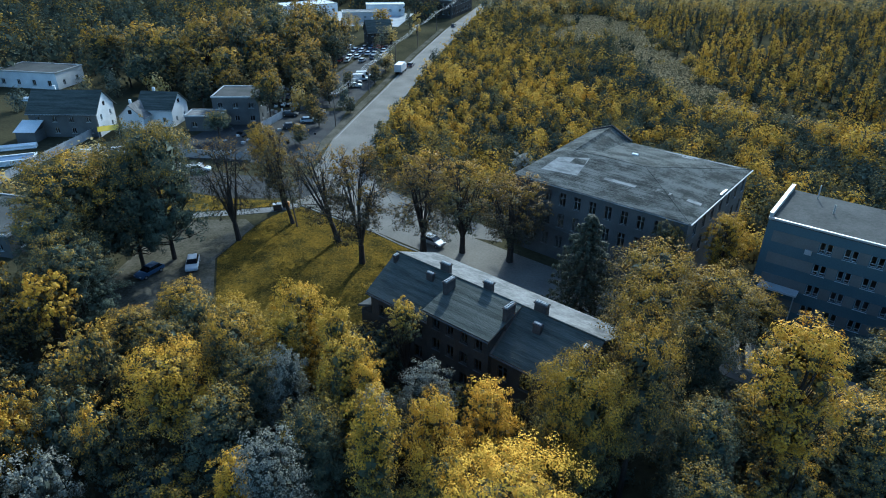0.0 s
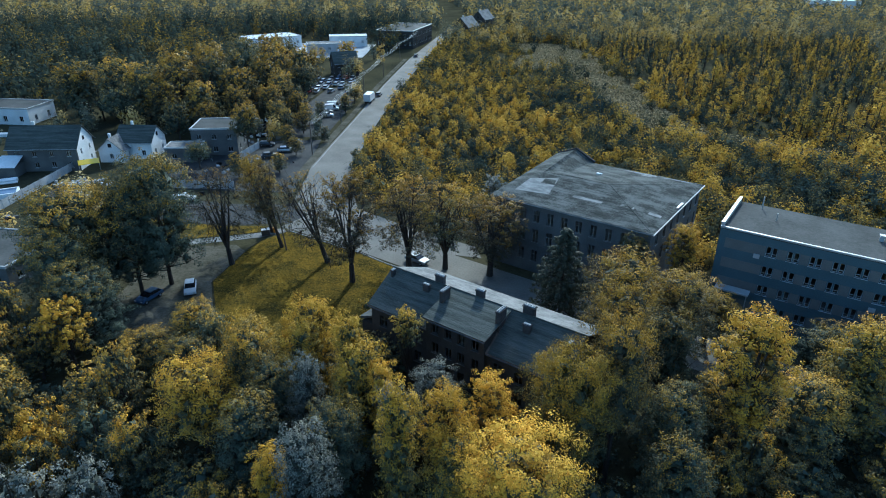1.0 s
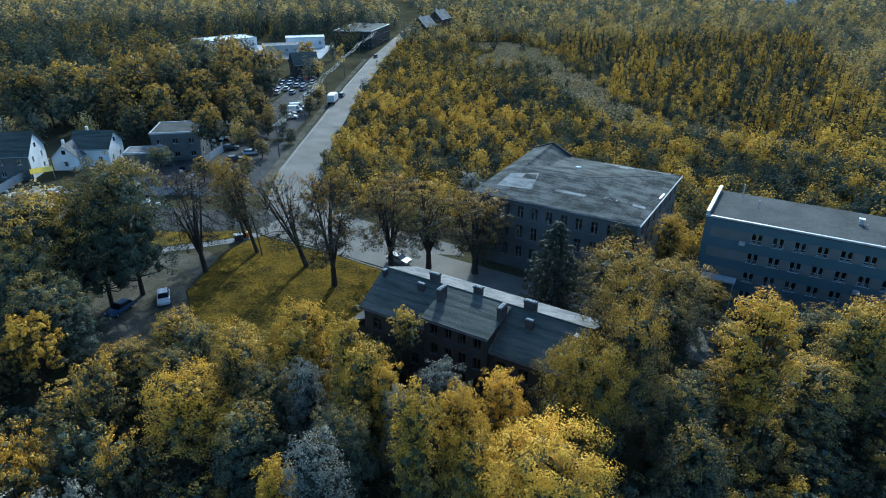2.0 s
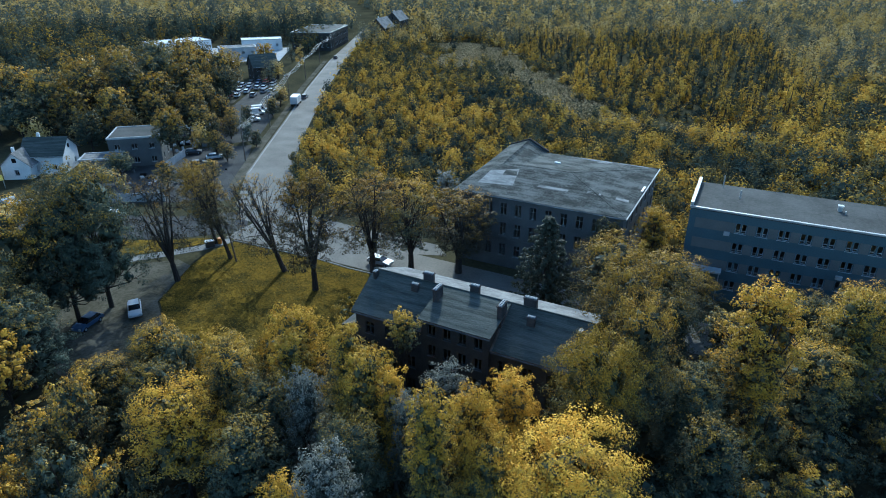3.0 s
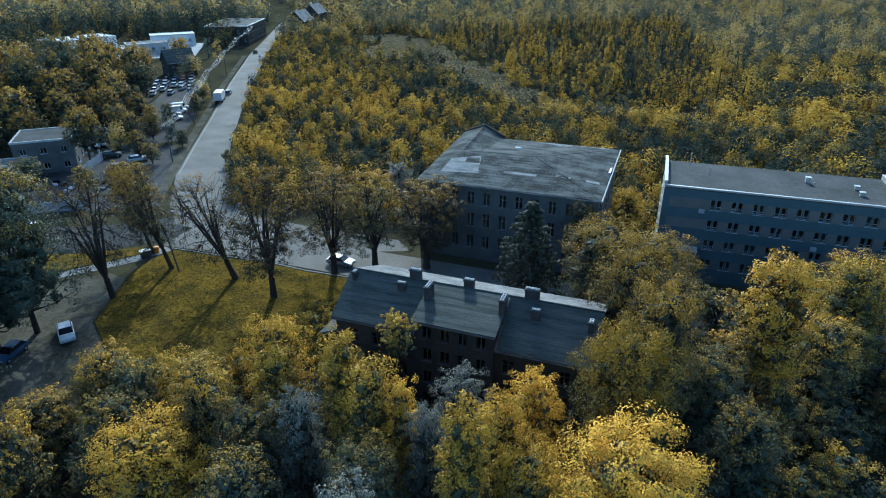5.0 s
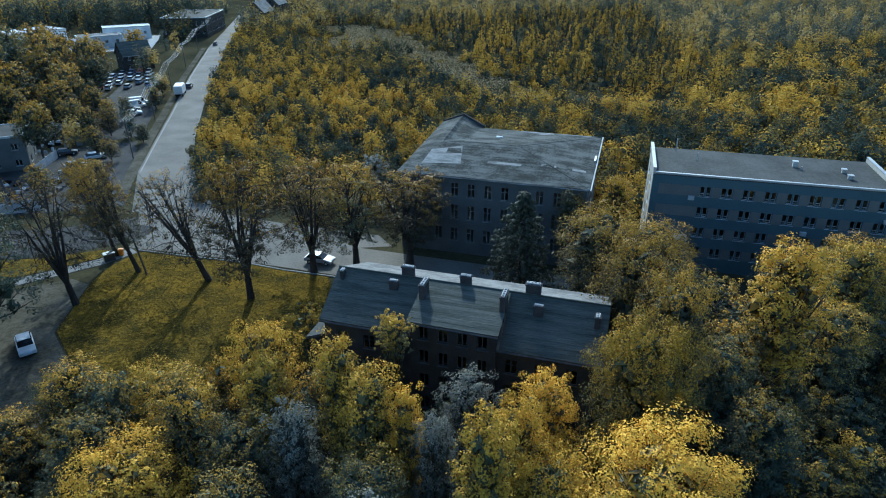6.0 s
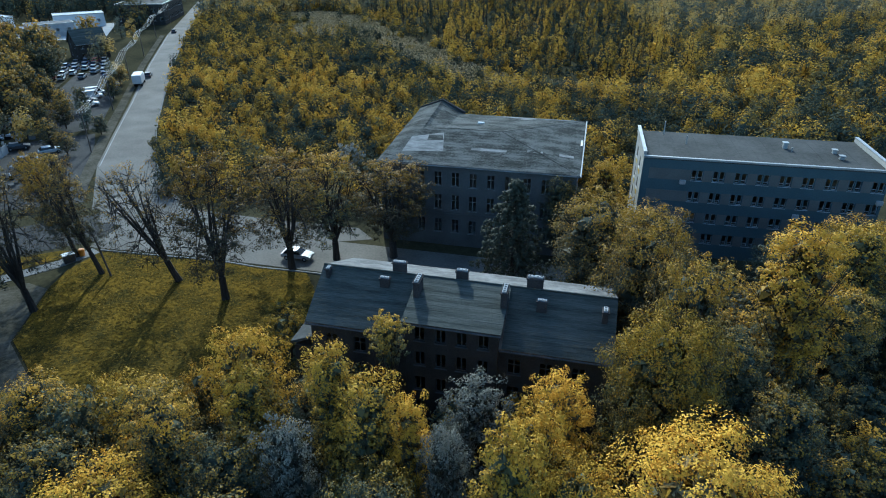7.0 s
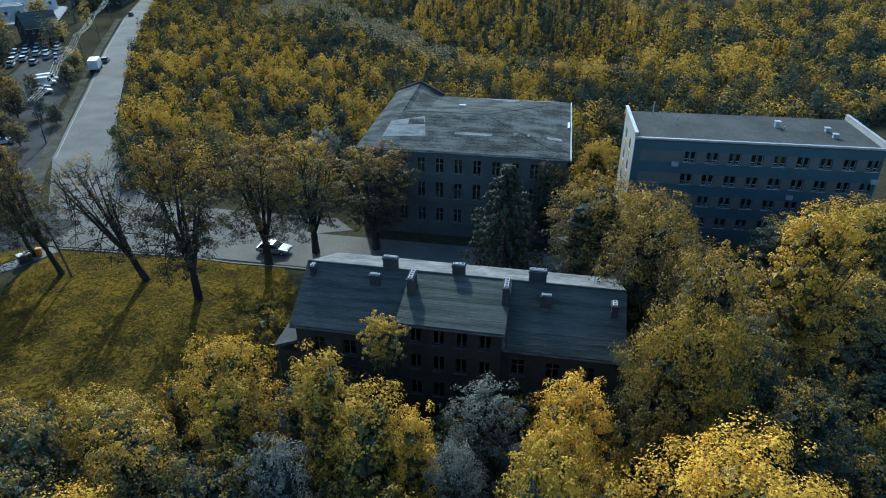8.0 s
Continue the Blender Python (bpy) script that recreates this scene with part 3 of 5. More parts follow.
strip("woodland_path", [(35, 66, 2.2), (31.6, 59, 2.0), (28.4, 52, 1.8), (24.8, 43, 1.6)], 0.03, DIRT, "pale dusty path between the trees", "path")

# ---------------------------------------------------------------- brick tenement (A)


def chimney(parent, x, y, z0, z1, lx, ly, flues, label="sooty brick chimney stack with pale flue rims"):
    lx, ly = lx * 0.88, ly * 0.88
    c = part("chimney", boxed(x - lx / 2, x + lx / 2, y - ly / 2, y + ly / 2, z0, z1, bevel=0.02), CHIM, parent, label)
    part("cap", boxed(x - lx / 2 - 0.07, x + lx / 2 + 0.07, y - ly / 2 - 0.07, y + ly / 2 + 0.07, z1, z1 + 0.12), CHIM, c)
    along_x = lx > ly
    for i in range(flues):
        o = (i + 0.5) / flues - 0.5
        fx, fy = (x + o * lx * 0.92, y) if along_x else (x, y + o * ly * 0.92)
        w = min(0.42, 0.9 * max(lx, ly) / flues) / 2
        bm = bmesh.new()
        for a in ((-w, w, -w, -w + 0.07), (-w, w, w - 0.07, w), (-w, -w + 0.07, -w + 0.07, w - 0.07), (w - 0.07, w, -w + 0.07, w - 0.07)):
            box(bm, fx + a[0], fx + a[1], fy + a[2], fy + a[3], z1 + 0.12, z1 + 0.24)
        part("flue", bm, CONCRETE, c, "pale mortar flue rim")
    return c


def tenement():
    h = thing("tenement", pose(-5, 68.5, 0, 0, 0, math.degrees(math.atan2(-0.619, 0.786))), "long dark brick tenement with low felt roof and many chimneys", "house")
    L, F, B, EZ, RZ = 25.2, -4.6, 6.4, 10.7, 14.0
    rows, hole = (3.3, 6.3, 9.1), []
    for x in (1.8, 4.4, 7.0, 17.8, 20.4, 23.0):
        for z in rows:
            hole.append((x - 0.55, x + 0.55, z - 0.75, z + 0.75))
    front = [q for q in hole if not 8.7 < (q[0] + q[1]) / 2 < 16.5]
    # outer walls
    for nm, m, ln, holes in (
        ("left", pose(0, F, 0), 8.74, [q for q in front if q[0] < 8]),
        ("right", pose(16.5, F, 0), L - 16.5, [(q[0] - 16.5, q[1] - 16.5, q[2], q[3]) for q in front if q[0] > 16]),
    ):
        w = part("wall", wall(bmesh.new(), ln, EZ, 0.4, holes), BRICK, h)
        w.matrix_local = m
    mid = [(x - 8.74 - 0.45, x - 8.74 + 0.45, z - 0.7, z + 0.7) for x in (9.95, 11.75, 13.5, 15.3) for z in (3.8, 6.4, 9.0, 11.5)]
    w = part("wall", wall(bmesh.new(), 16.5 - 8.74, 12.55, 0.4, mid), BRICK, h, "projecting brick middle bay")
    w.matrix_local = pose(8.74, F - 0.55, 0)
    for x in (8.74, 16.1):
        part("wall", boxed(x, x + 0.4, F - 0.15, F + 4.2, 0, 12.45), BRICK, h)
    back = [(x - 0.55, x + 0.55, z - 0.75, z + 0.75) for x in (2.5, 6, 9.5, 13, 16.5, 20, 23) for z in rows]
    w = part("wall", wall(bmesh.new(), L, EZ, 0.4, back), BRICK, h)
    w.matrix_local = pose(L, B, 0, 0, 0, 180)
    for x in (0.0, L - 0.4):
        bm = bmesh.new()
        o = [(F + 0.4, 0), (B - 0.4, 0), (B - 0.4, EZ), (0, RZ - 0.25), (F + 0.4, EZ)]
        a, b = [bm.verts.new((x, y, z)) for y, z in o], [bm.verts.new((x + 0.4, y, z)) for y, z in o]
        bm.faces.new(a), bm.faces.new(b[::-1])
        for i in range(5):
            bm.faces.new((a[i], a[(i + 1) % 5], b[(i + 1) % 5], b[i]))
        part("wall", bm, BRICK, h, "brick gable wall")
    for z in (2.0, 5.0, 7.9, 10.5):
        part("floor_slab", boxed(0.5, L - 0.5, F + 0.5, B - 0.5, z - 0.25, z), TIMBER, h)
    for x in (1.8, 4.4, 7.0):
        for z in rows:
            window(h, x, z, 1.1, 1.5, AGED_FRAME, (1, 1), wallturn=pose(0, F, 0))
    for x in (17.8, 20.4, 23.0):
        for z in rows:
            window(h, x, z, 1.1, 1.5, AGED_FRAME, (1, 1), wallturn=pose(0, F, 0))
    for x in (9.95, 11.75, 13.5, 15.3):
        for z in (3.8, 6.4, 9.0, 11.5):
            window(h, x, z, 0.9, 1.4, AGED_FRAME, (1, 0), wallturn=pose(0, F - 0.55, 0))
    for x in (2.5, 6, 9.5, 13, 16.5, 20, 23):
        for z in rows:
            window(h, L - x, z, 1.1, 1.5, AGED_FRAME, (1, 1), wallturn=pose(L, B, 0, 0, 0, 180) @ pose(0, 0, 0))
    # roof: felt sheets laid in courses from eaves to ridge
    rng = random.Random(5)

    def courses(x0, x1, y0, z0, y1, z1, n, mat, name="roof_sheet"):
        for i in range(n):
            a, b = i / n, (i + 1) / n + 0.02
            ya, yb, za, zb = y0 + (y1 - y0) * a, y0 + (y1 - y0) * min(b, 1), z0 + (z1 - z0) * a, z0 + (z1 - z0) * min(b, 1)
            cut, x = [x0], x0
            while x < x1 - 7:
                x += rng.uniform(4, 6.5)
                cut.append(x)
            cut.append(x1)
            for c0, c1 in zip(cut, cut[1:]):
                e = rng.uniform(0, 0.008)
                bm = slab(bmesh.new(), [(c0, ya, za + 0.014 + e), (c1, ya, za + 0.014 + rng.uniform(0, 0.008)), (c1, yb, zb + 0.009), (c0, yb, zb + 0.009)], 0.012)
                part(name, bm, mat, h)

    deck = bmesh.new()
    FE, BE = -4.95, 6.9
    slab(deck, [(-0.3, FE, 11.0), (8.74, FE, 11.0), (8.74, 0, RZ), (-0.3, 0, RZ)], 0.18)
    slab(deck, [(16.5, FE, 11.0), (L + 0.3, FE, 11.0), (L + 0.3, 0, RZ), (16.5, 0, RZ)], 0.18)
    slab(deck, [(L + 0.3, BE, 11.0), (-0.3, BE, 11.0), (-0.3, 0, RZ), (L + 0.3, 0, RZ)], 0.18)
    slab(deck, [(8.55, -5.5, 12.75), (16.7, -5.5, 12.75), (16.7, 0, RZ + 0.02), (8.55, 0, RZ + 0.02)], 0.2)
    part("roof_deck", deck, TIMBER, h)
    courses(-0.35, 8.5, FE, 11.0, -0.05, RZ - 0.03, 11, FELT)
    courses(16.75, L + 0.35, FE, 11.0, -0.05, RZ - 0.03, 11, FELT)
    courses(8.5, 16.75, -5.55, 12.75, -0.05, RZ, 10, FELT)
    courses(-0.35, L + 0.35, BE, 11.0, 0.05, RZ - 0.03, 7, PALE_FELT)
    bm = tube(bmesh.new(), [(-0.35, 0, RZ + 0.03), (L + 0.35, 0, RZ + 0.03)], [0.09, 0.09], 6)
    part("ridge_cap", bm, FELT, h)
    for x0, x1, y, z in ((-0.3, 8.6, FE - 0.1, 10.85), (16.6, L + 0.3, FE - 0.1, 10.85), (8.5, 16.75, -5.65, 12.6), (-0.3, L + 0.3, BE + 0.1, 10.85)):
        part("gutter", tube(bmesh.new(), [(x0, y, z), (x1, y, z)], [0.08, 0.08], 6), AGED_FRAME, h, "dark tarnished gutter")
    # chimneys: along the ridge and down the street-side slope
    chimney(h, 6.75, 0.25, 13.3, 14.85, 1.35, 0.6, 4)
    chimney(h, 12.4, 0.25, 13.3, 14.75, 1.15, 0.6, 3)
    chimney(h, 18.7, 0.25, 13.3, 14.9, 1.55, 0.65, 4)
    chimney(h, 9.05, -2.0, 12.0, 14.75, 0.55, 1.7, 4)
    chimney(h, 16.45, -1.95, 12.0, 14.75, 0.55, 1.7, 4)
    chimney(h, 5.8, -1.2, 12.6, 13.95, 0.95, 0.5, 3)
    chimney(h, 19.5, -1.6, 12.6, 13.85, 0.95, 0.5, 3)
    chimney(h, 24.6, -1.7, 12.2, 13.75, 0.5, 0.85, 2)
    chimney(h, 0.45, -0.9, 12.9, 14.1, 0.4, 0.7, 2)
    # low annexe against the end wall
    part("annexe", boxed(-1.9, -0.02, -4.4, -1.2, 0, 7.9), BRICK, h, "brick stair annexe")
    part("annexe_roof", slab(bmesh.new(), [(-2.1, -4.7, 8.5), (-0.05, -4.7, 9.3), (-0.05, -1.0, 9.3), (-2.1, -1.0, 8.5)], 0.25), GREY_ROOF, h, "small grey lean-to roof")
    return h


tenement()

# ---------------------------------------------------------------- old school (B)


def old_school():
    h = thing("old_school", pose(9.9, 98.1, 0, 0, 0, math.degrees(math.atan2(-0.613, 0.79))), "derelict three-storey school with broad patched felt roof", "school")
    L, D, E = 27.7, 26.0, 12.2
    xs = [0.9 + 2.46 * i for i in range(11)]
    rows = ((3.1, 2.0), (6.7, 2.2), (10.15, 2.0))
    hl = [(x - 0.55, x + 0.55, z - a / 2, z + a / 2) for x in xs for z, a in rows]
    for m, ln in ((pose(0.35, 0.35, 0), L - 0.7), (pose(L - 0.35, D - 0.35, 0, 0, 0, 180), L - 0.7)):
        w = part("wall", wall(bmesh.new(), ln, E - 0.1, 0.5, hl), RENDER_OLD, h)
        w.matrix_local = m
        for i, x in enumerate(xs):
            for j, (z, a) in enumerate(rows):
                window(h, x, z, 1.1, a, DULL_FRAME, (1, 1), wallturn=m, glazed=(i * 3 + j) % 4 != 0)
    ys = [2.6 + 3.4 * i for i in range(7)]
    hs = [(y - 0.55, y + 0.55, z - a / 2, z + a / 2) for y in ys for z, a in rows[1:]]
    for m in (pose(L - 0.35, 0.85, 0, 0, 0, 90), pose(0.35, D - 0.85, 0, 0, 0, -90)):
        w = part("wall", wall(bmesh.new(), D - 1.7, E - 0.1, 0.5, hs), RENDER_OLD, h)
        w.matrix_local = m
        for y in ys:
            for z, a in rows[1:]:
                window(h, y, z, 1.1, a, DULL_FRAME, (1, 1), wallturn=m)
    for z in (1.6, 5.1, 8.6):
        part("floor_slab", boxed(0.9, L - 0.9, 0.9, D - 0.9, z - 0.3, z), CONCRETE, h)
    part("string_course", boxed(0.25, L - 0.25, 0.25, 0.345, 4.95, 5.15), RENDER_OLD, h)
    # roof: four low slopes, with a cross wing that ends in a gable at the back
    R0, R1, RN, RZ = (7.6, 13.0), (15.6, 13.0), 13.0, 13.45
    fl, fr, br, bl = (0, 0, E), (L, 0, E), (L, D, E), (0, D, E)
    a, b = (*R0, RZ), (*R1, RZ)

    def slope(corners, name="roof_slope", mat=OLD_FELT, t=0.3):
        return part(name, slab(bmesh.new(), corners, t), mat, h)

    wing_f, wing_b = (3.4, 12.5, E + (RZ - E) * 12.5 / 13), (3.2, D + 0.1, 14.2)
    slope([fl, fr, b, a, wing_f])
    slope([fr, br, b])
    slope([b, br, (7.0, D, E), a])
    slope([fl, wing_f, wing_b, (-0.6, D + 0.1, 12.8)])
    slope([wing_f, a, (7.0, D + 0.05, E + 0.05), wing_b])
    bm = bmesh.new()
    v = [bm.verts.new(p) for p in ((-0.4, D - 0.2, 12.0), (7.0, D - 0.2, 12.0), (3.2, D - 0.2, 14.05))]
    w = [bm.verts.new((p.co.x, p.co.y + 0.35, p.co.z)) for p in v]
    bm.faces.new(v), bm.faces.new(w[::-1])
    for i in range(3):
        bm.faces.new((v[i], v[(i + 1) % 3], w[(i + 1) % 3], w[i]))
    part("gable", bm, RENDER_OLD, h)
    for p, q in (((-0.6, D + 0.3, 12.8), (3.2, D + 0.3, 14.3)), ((3.2, D + 0.3, 14.3), (7.2, D + 0.3, 12.35))):
        part("verge_board", tube(bmesh.new(), [p, q], [0.26, 0.26], 4), CHIM, h, "thick sooty verge board")
    for p, q in ((fr, b), (a, b), (wing_f, wing_b), (wing_f, a), (br, b)):
        part("ridge_strip", tube(bmesh.new(), [(p[0], p[1], p[2]), (q[0], q[1], q[2])], [0.05, 0.05], 5), OLD_FELT, h)
    for x0, x1, y in ((-0.1, L + 0.1, -0.1), (7.2, L + 0.1, D + 0.12)):
        part("gutter", tube(bmesh.new(), [(x0, y, E - 0.12), (x1, y, E - 0.12)], [0.09, 0.09], 6), WORN_FELT, h, "worn pale gutter")
    part("gutter", tube(bmesh.new(), [(L + 0.12, -0.1, E - 0.12), (L + 0.12, D + 0.1, E - 0.12)], [0.11, 0.11], 6), METAL, h)

    def z_at(x, y):
        front = E + (RZ - E) * y / 13.0
        right = E + (RZ - E) * (L - x) / (L - 15.6)
        rear = E + (RZ - E) * (D - y) / 13.0
        return min(front, right, rear)

    rng = random.Random(11)
    patch = [(12.2, 17.2, 5.6, 6.4), (20.1, 22.3, 6.3, 7.1), (24.6, 26.6, 6.3, 7.3), (14.0, 19.5, 24.8, 25.6), (17.0, 19.0, 23.9, 24.5), (21.0, 26.0, 25.1, 25.6)]
    for x0, x1, y0, y1 in patch:
        c = [(x0, y0), (x1, y0), (x1, y1), (x0, y1)]
        slope([(x + rng.uniform(-0.1, 0.1), y, z_at(x, y) + 0.035) for x, y in c], "patch", WORN_FELT, 0.03)
    slope([(x, y, z_at(12, y) + 0.045) for x, y in ((2.6, 3.6), (8.4, 4.6), (7.0, 11.2), (2.6, 8.9))], "patch", WORN_FELT, 0.03)
    slope([(x, y, z_at(12, y) + 0.05) for x, y in ((5.2, 8.0), (7.6, 8.3), (7.0, 10.3), (5.0, 10.0))], "patch", OLD_FELT, 0.03)
    part("roof_hatch", boxed(10.9, 11.9, 18.1, 18.7, 12.9, 13.15), WHITE, h, "small white roof hatch")
    part("gutter_piece", boxed(27.3, 27.6, 12.0, 14.6, 12.2, 12.45), METAL, h, "loose bent flashing")
    # felt courses, slightly uneven
    for i in range(13):
        y0 = 0.12 + i * 0.98
        x1 = L - (L - 15.6) * (y0 + 0.9) / 13 - 0.3
        lo = 0.15 + 0.29 * (y0 + 0.5)
        x = lo
        while x < x1 - 1.5:
            e = min(x + rng.uniform(3.5, 7), x1)
            q = rng.uniform(0.004, 0.022)
            slope([(x, y0, z_at(12, y0) + q + 0.01), (e, y0, z_at(12, y0) + q + rng.uniform(0, 0.02)), (e, y0 + 0.95, z_at(12, y0 + 0.95) + 0.006), (x, y0 + 0.95, z_at(12, y0 + 0.95) + 0.006)], "felt_sheet", OLD_FELT, 0.02)
            x = e + 0.02
    for i in range(12):
        x0 = L - 0.15 - i * 0.98
        w = (L - x0 + 0.9) * 13 / (L - 15.6)
        zz = E + (RZ - E) * (L - x0) / (L - 15.6)
        z2 = E + (RZ - E) * min(1, (L - x0 + 0.95) / (L - 15.6))
        if D - 2 * w < 1:
            break
        cut = [w, w + (D - 2 * w) * rng.uniform(0.3, 0.7), D - w]
        for y0, y1 in zip(cut, cut[1:]):
            q = rng.uniform(0.004, 0.02)
            slope([(x0, y0, zz + q), (x0 - 0.95, y0, z2 + 0.006), (x0 - 0.95, y1, z2 + 0.006), (x0, y1, zz + q)], "felt_sheet", OLD_FELT, 0.02)
    return h


old_school()

# ---------------------------------------------------------------- office block (C)


def office_block():
    h = thing("office_block", pose(40.8, 79.7, 0, 0, 0, math.degrees(math.atan2(-0.593, 0.805))), "four-storey office block with blue-grey plaster and flat grey roof", "office building")
    L, D, T = 29.6, 12.1, 14.0
    xs = [7.0 + 2.7 * i for i in range(9)]
    zs = (2.85, 5.85, 8.85, 11.85)
    hl = [(x + a, x + a + 0.62, z - 0.7, z + 0.7) for x in xs for z in zs for a in (-0.7, 0.08)]
    w = part("wall", wall(bmesh.new(), L, T - 0.25, 0.4, hl), BLUE_WALL, h, "blue-grey plastered front")
    for j, z in enumerate(zs):
        for i, x in enumerate(xs):
            for a in (-0.39, 0.39):
                window(h, x + a, z, 0.62, 1.4, FRAME, (0, 1), depth=0.2, transom=0.27)
            if i < len(xs):
                part("panel", boxed(x + 0.78, min(x + 1.9, L - 0.05), -0.03, 0.0, z - 0.75, z + 0.75), TAUPE, h) if x + 1.9 < L + 0.5 else None
        part("panel", boxed(0.9, 6.2, -0.03, 0.0, z - 0.75, z + 0.75), TAUPE, h, "taupe plaster band")
    w = part("wall", wall(bmesh.new(), L, T - 0.25, 0.4, []), BLUE_WALL, h)
    w.matrix_local = pose(L, D, 0, 0, 0, 180)
    gh = [(y - 0.6, y + 0.6, z - 0.75, z + 0.75) for y in (3.2, 7.6) for z in zs]
    for k, m in enumerate((pose(0, D - 0.4, 0, 0, 0, -90), pose(L, 0.4, 0, 0, 0, 90))):
        w = part("wall", wall(bmesh.new(), D - 0.8, T - 0.25, 0.4, gh), CREAM, h, "pale sunlit end wall")
        w.matrix_local = m
        for y in (3.2, 7.6):
            for z in zs:
                window(h, y, z, 1.2, 1.5, FRAME, (1, 0), wallturn=m)
                part("panel", boxed(y - 0.9, y + 0.9, -0.03, 0.0, z - 1.45, z - 0.85), YELLOW if k == 0 else TAUPE, h).matrix_local = m
    for z in (1.3, 4.3, 7.3, 10.3):
        part("floor_slab", boxed(0.45, L - 0.45, 0.45, D - 0.45, z - 0.25, z), CONCRETE, h)
    part("roof", boxed(0.3, L - 0.3, 0.05, D + 0.1, T - 0.25, T - 0.02), GREY_ROOF, h, "flat grey felt roof with seams")
    rng = random.Random(3)
    x = 0.4
    while x < L - 1.5:
        part("roof_sheet", boxed(x, x + 1.0, 0.25, D - 0.05, T - 0.02, T - 0.02 + rng.uniform(0.006, 0.02)), GREY_ROOF, h)
        x += 1.01
    part("coping", boxed(-0.05, L + 0.05, -0.12, 0.22, T - 0.05, T + 0.2), METAL, h, "bright metal roof edge")
    for x0, x1 in ((-0.12, 0.34), (L - 0.34, L + 0.12)):
        part("parapet", boxed(x0 + 0.05, x1 - 0.05, 0.23, D + 0.25, T - 0.25, T + 0.62), CREAM, h, "raised pale end parapet")
        part("coping", boxed(x0, x1, 0.23, D + 0.3, T + 0.62, T + 0.7), METAL, h)
    for x, y, a, c in ((19.0, 7.4, 0.55, 0.7), (24.9, 6.4, 0.5, 0.4), (25.0, 3.9, 0.55, 0.4)):
        v = part("roof_vent", boxed(x - a / 2, x + a / 2, y - a / 2, y + a / 2, T - 0.02, T + c, bevel=0.03), METAL, h, "small metal roof vent")
        part("cap", boxed(x - a / 2 - 0.1, x + a / 2 + 0.1, y - a / 2 - 0.1, y + a / 2 + 0.1, T + c + 0.08, T + c + 0.16), METAL, v)
    for x, y, c in ((6.1, 6.7, 1.2), (3.5, 10.8, 1.9), (19.6, 6.2, 0.5)):
        part("roof_pipe", tube(bmesh.new(), [(x, y, T - 0.05), (x, y, T + c)], [0.09, 0.09], 8), METAL, h, "thin roof pipe")
    for x, z in ((5.3, 10.9), (20.0, 7.2), (29.2, 9.9)):
        part("air_conditioner", boxed(x - 0.4, x + 0.4, -0.35, -0.01, z - 0.28, z + 0.28, bevel=0.03), FRAME, h, "white wall air conditioner")
    c = part("canopy", boxed(1.0, 5.6, -1.7, 0.0, 5.1, 5.35), FRAME, h, "white entrance canopy")
    for x in (1.2, 5.4):
        part("post", tube(bmesh.new(), [(x, -1.55, 0), (x, -1.55, 5.1)], [0.08, 0.08], 8), METAL, c)
    return h


office_block()

# ---------------------------------------------------------------- trees and scrub
PROTO = {}
for kind, hh, ww, lv, lf, seeds in (
    ("dome", 18, 7.2, 17000, 0.092, (1, 2, 12)), ("oak", 16, 6.2, 16000, 0.09, (14, 15)), ("broad", 20, 13, 20000, 0.125, (16, 17)), ("open", 17, 5.8, 15000, 0.082, (3, 4)),
    ("street", 17, 9, 15000, 0.09, (5, 6, 7)), ("street_", 17, 9, 5000, 0.08, (61, 62)), ("tall", 17, 4.6, 14000, 0.082, (8, 9)),
    ("bush", 7, 6, 6500, 0.09, (10, 11)), ("fine", 19, 8, 38000, 0.076, (31, 32)), ("dome_", 12, 7.5, 4400, 0.16, (41, 42)),
    ("oak_", 12, 7.5, 4400, 0.16, (45, 46)), ("open_", 11, 6.5, 4000, 0.15, (43,)), ("tall_", 11, 5.5, 4000, 0.15, (44,)), ("ball", 15.6, 3.6, 6500, 0.07, (51,)),
):
    PROTO[kind] = [(tree("tree", {"fine": "dome", "broad": "oak"}.get(kind, kind.strip("_")), hh, ww, OLIVE, lv, lf, "tree", s), hh, ww) for s in seeds]

PLANTED = []


def plant(kind, x, y, h, w, mat, label, turn=None, name="tree", category="tree", variant=None, lean=0):
    k = len(PLANTED)
    ob, hh, ww = PROTO[kind][k % len(PROTO[kind]) if variant is None else variant]
    a = (k * 137.5) % 360 if turn is None else turn
    c = copy_thing(ob, pose(x, y, 0, 0, lean, 0) @ pose(0, 0, 0, 0, 0, a) @ Matrix.Diagonal((w / ww, w / ww, h / hh, 1)))
    c.name = name
    for o in c.children:
        if o.name.startswith("crown"):
            o.material_slots[0].link = "OBJECT"
            o.material_slots[0].material = mat
    PLANTED.append((x, y, w / 2))
    return tagged(c, label, category)


GOLDEN, OLIVES, RUSTY = "tall tree with bright golden autumn crown", "leafy tree with olive and yellow crown", "broad tree with rusty brown crown"
SILVERY, DARKG, ROWT = "silvery grey-leaved tree among the woods", "dark green tree in the shade", "thinning street tree with forked dark trunk"
# large trees between the camera and the tenement
YELLOWISH = "yellow-green tree with turning crown"
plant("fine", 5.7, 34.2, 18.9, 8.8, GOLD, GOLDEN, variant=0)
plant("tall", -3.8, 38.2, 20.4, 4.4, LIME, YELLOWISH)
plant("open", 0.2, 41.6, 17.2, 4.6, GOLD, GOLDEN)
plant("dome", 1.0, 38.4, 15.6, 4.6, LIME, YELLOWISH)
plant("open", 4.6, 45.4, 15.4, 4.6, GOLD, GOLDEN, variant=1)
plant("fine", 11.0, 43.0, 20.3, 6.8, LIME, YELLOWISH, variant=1)
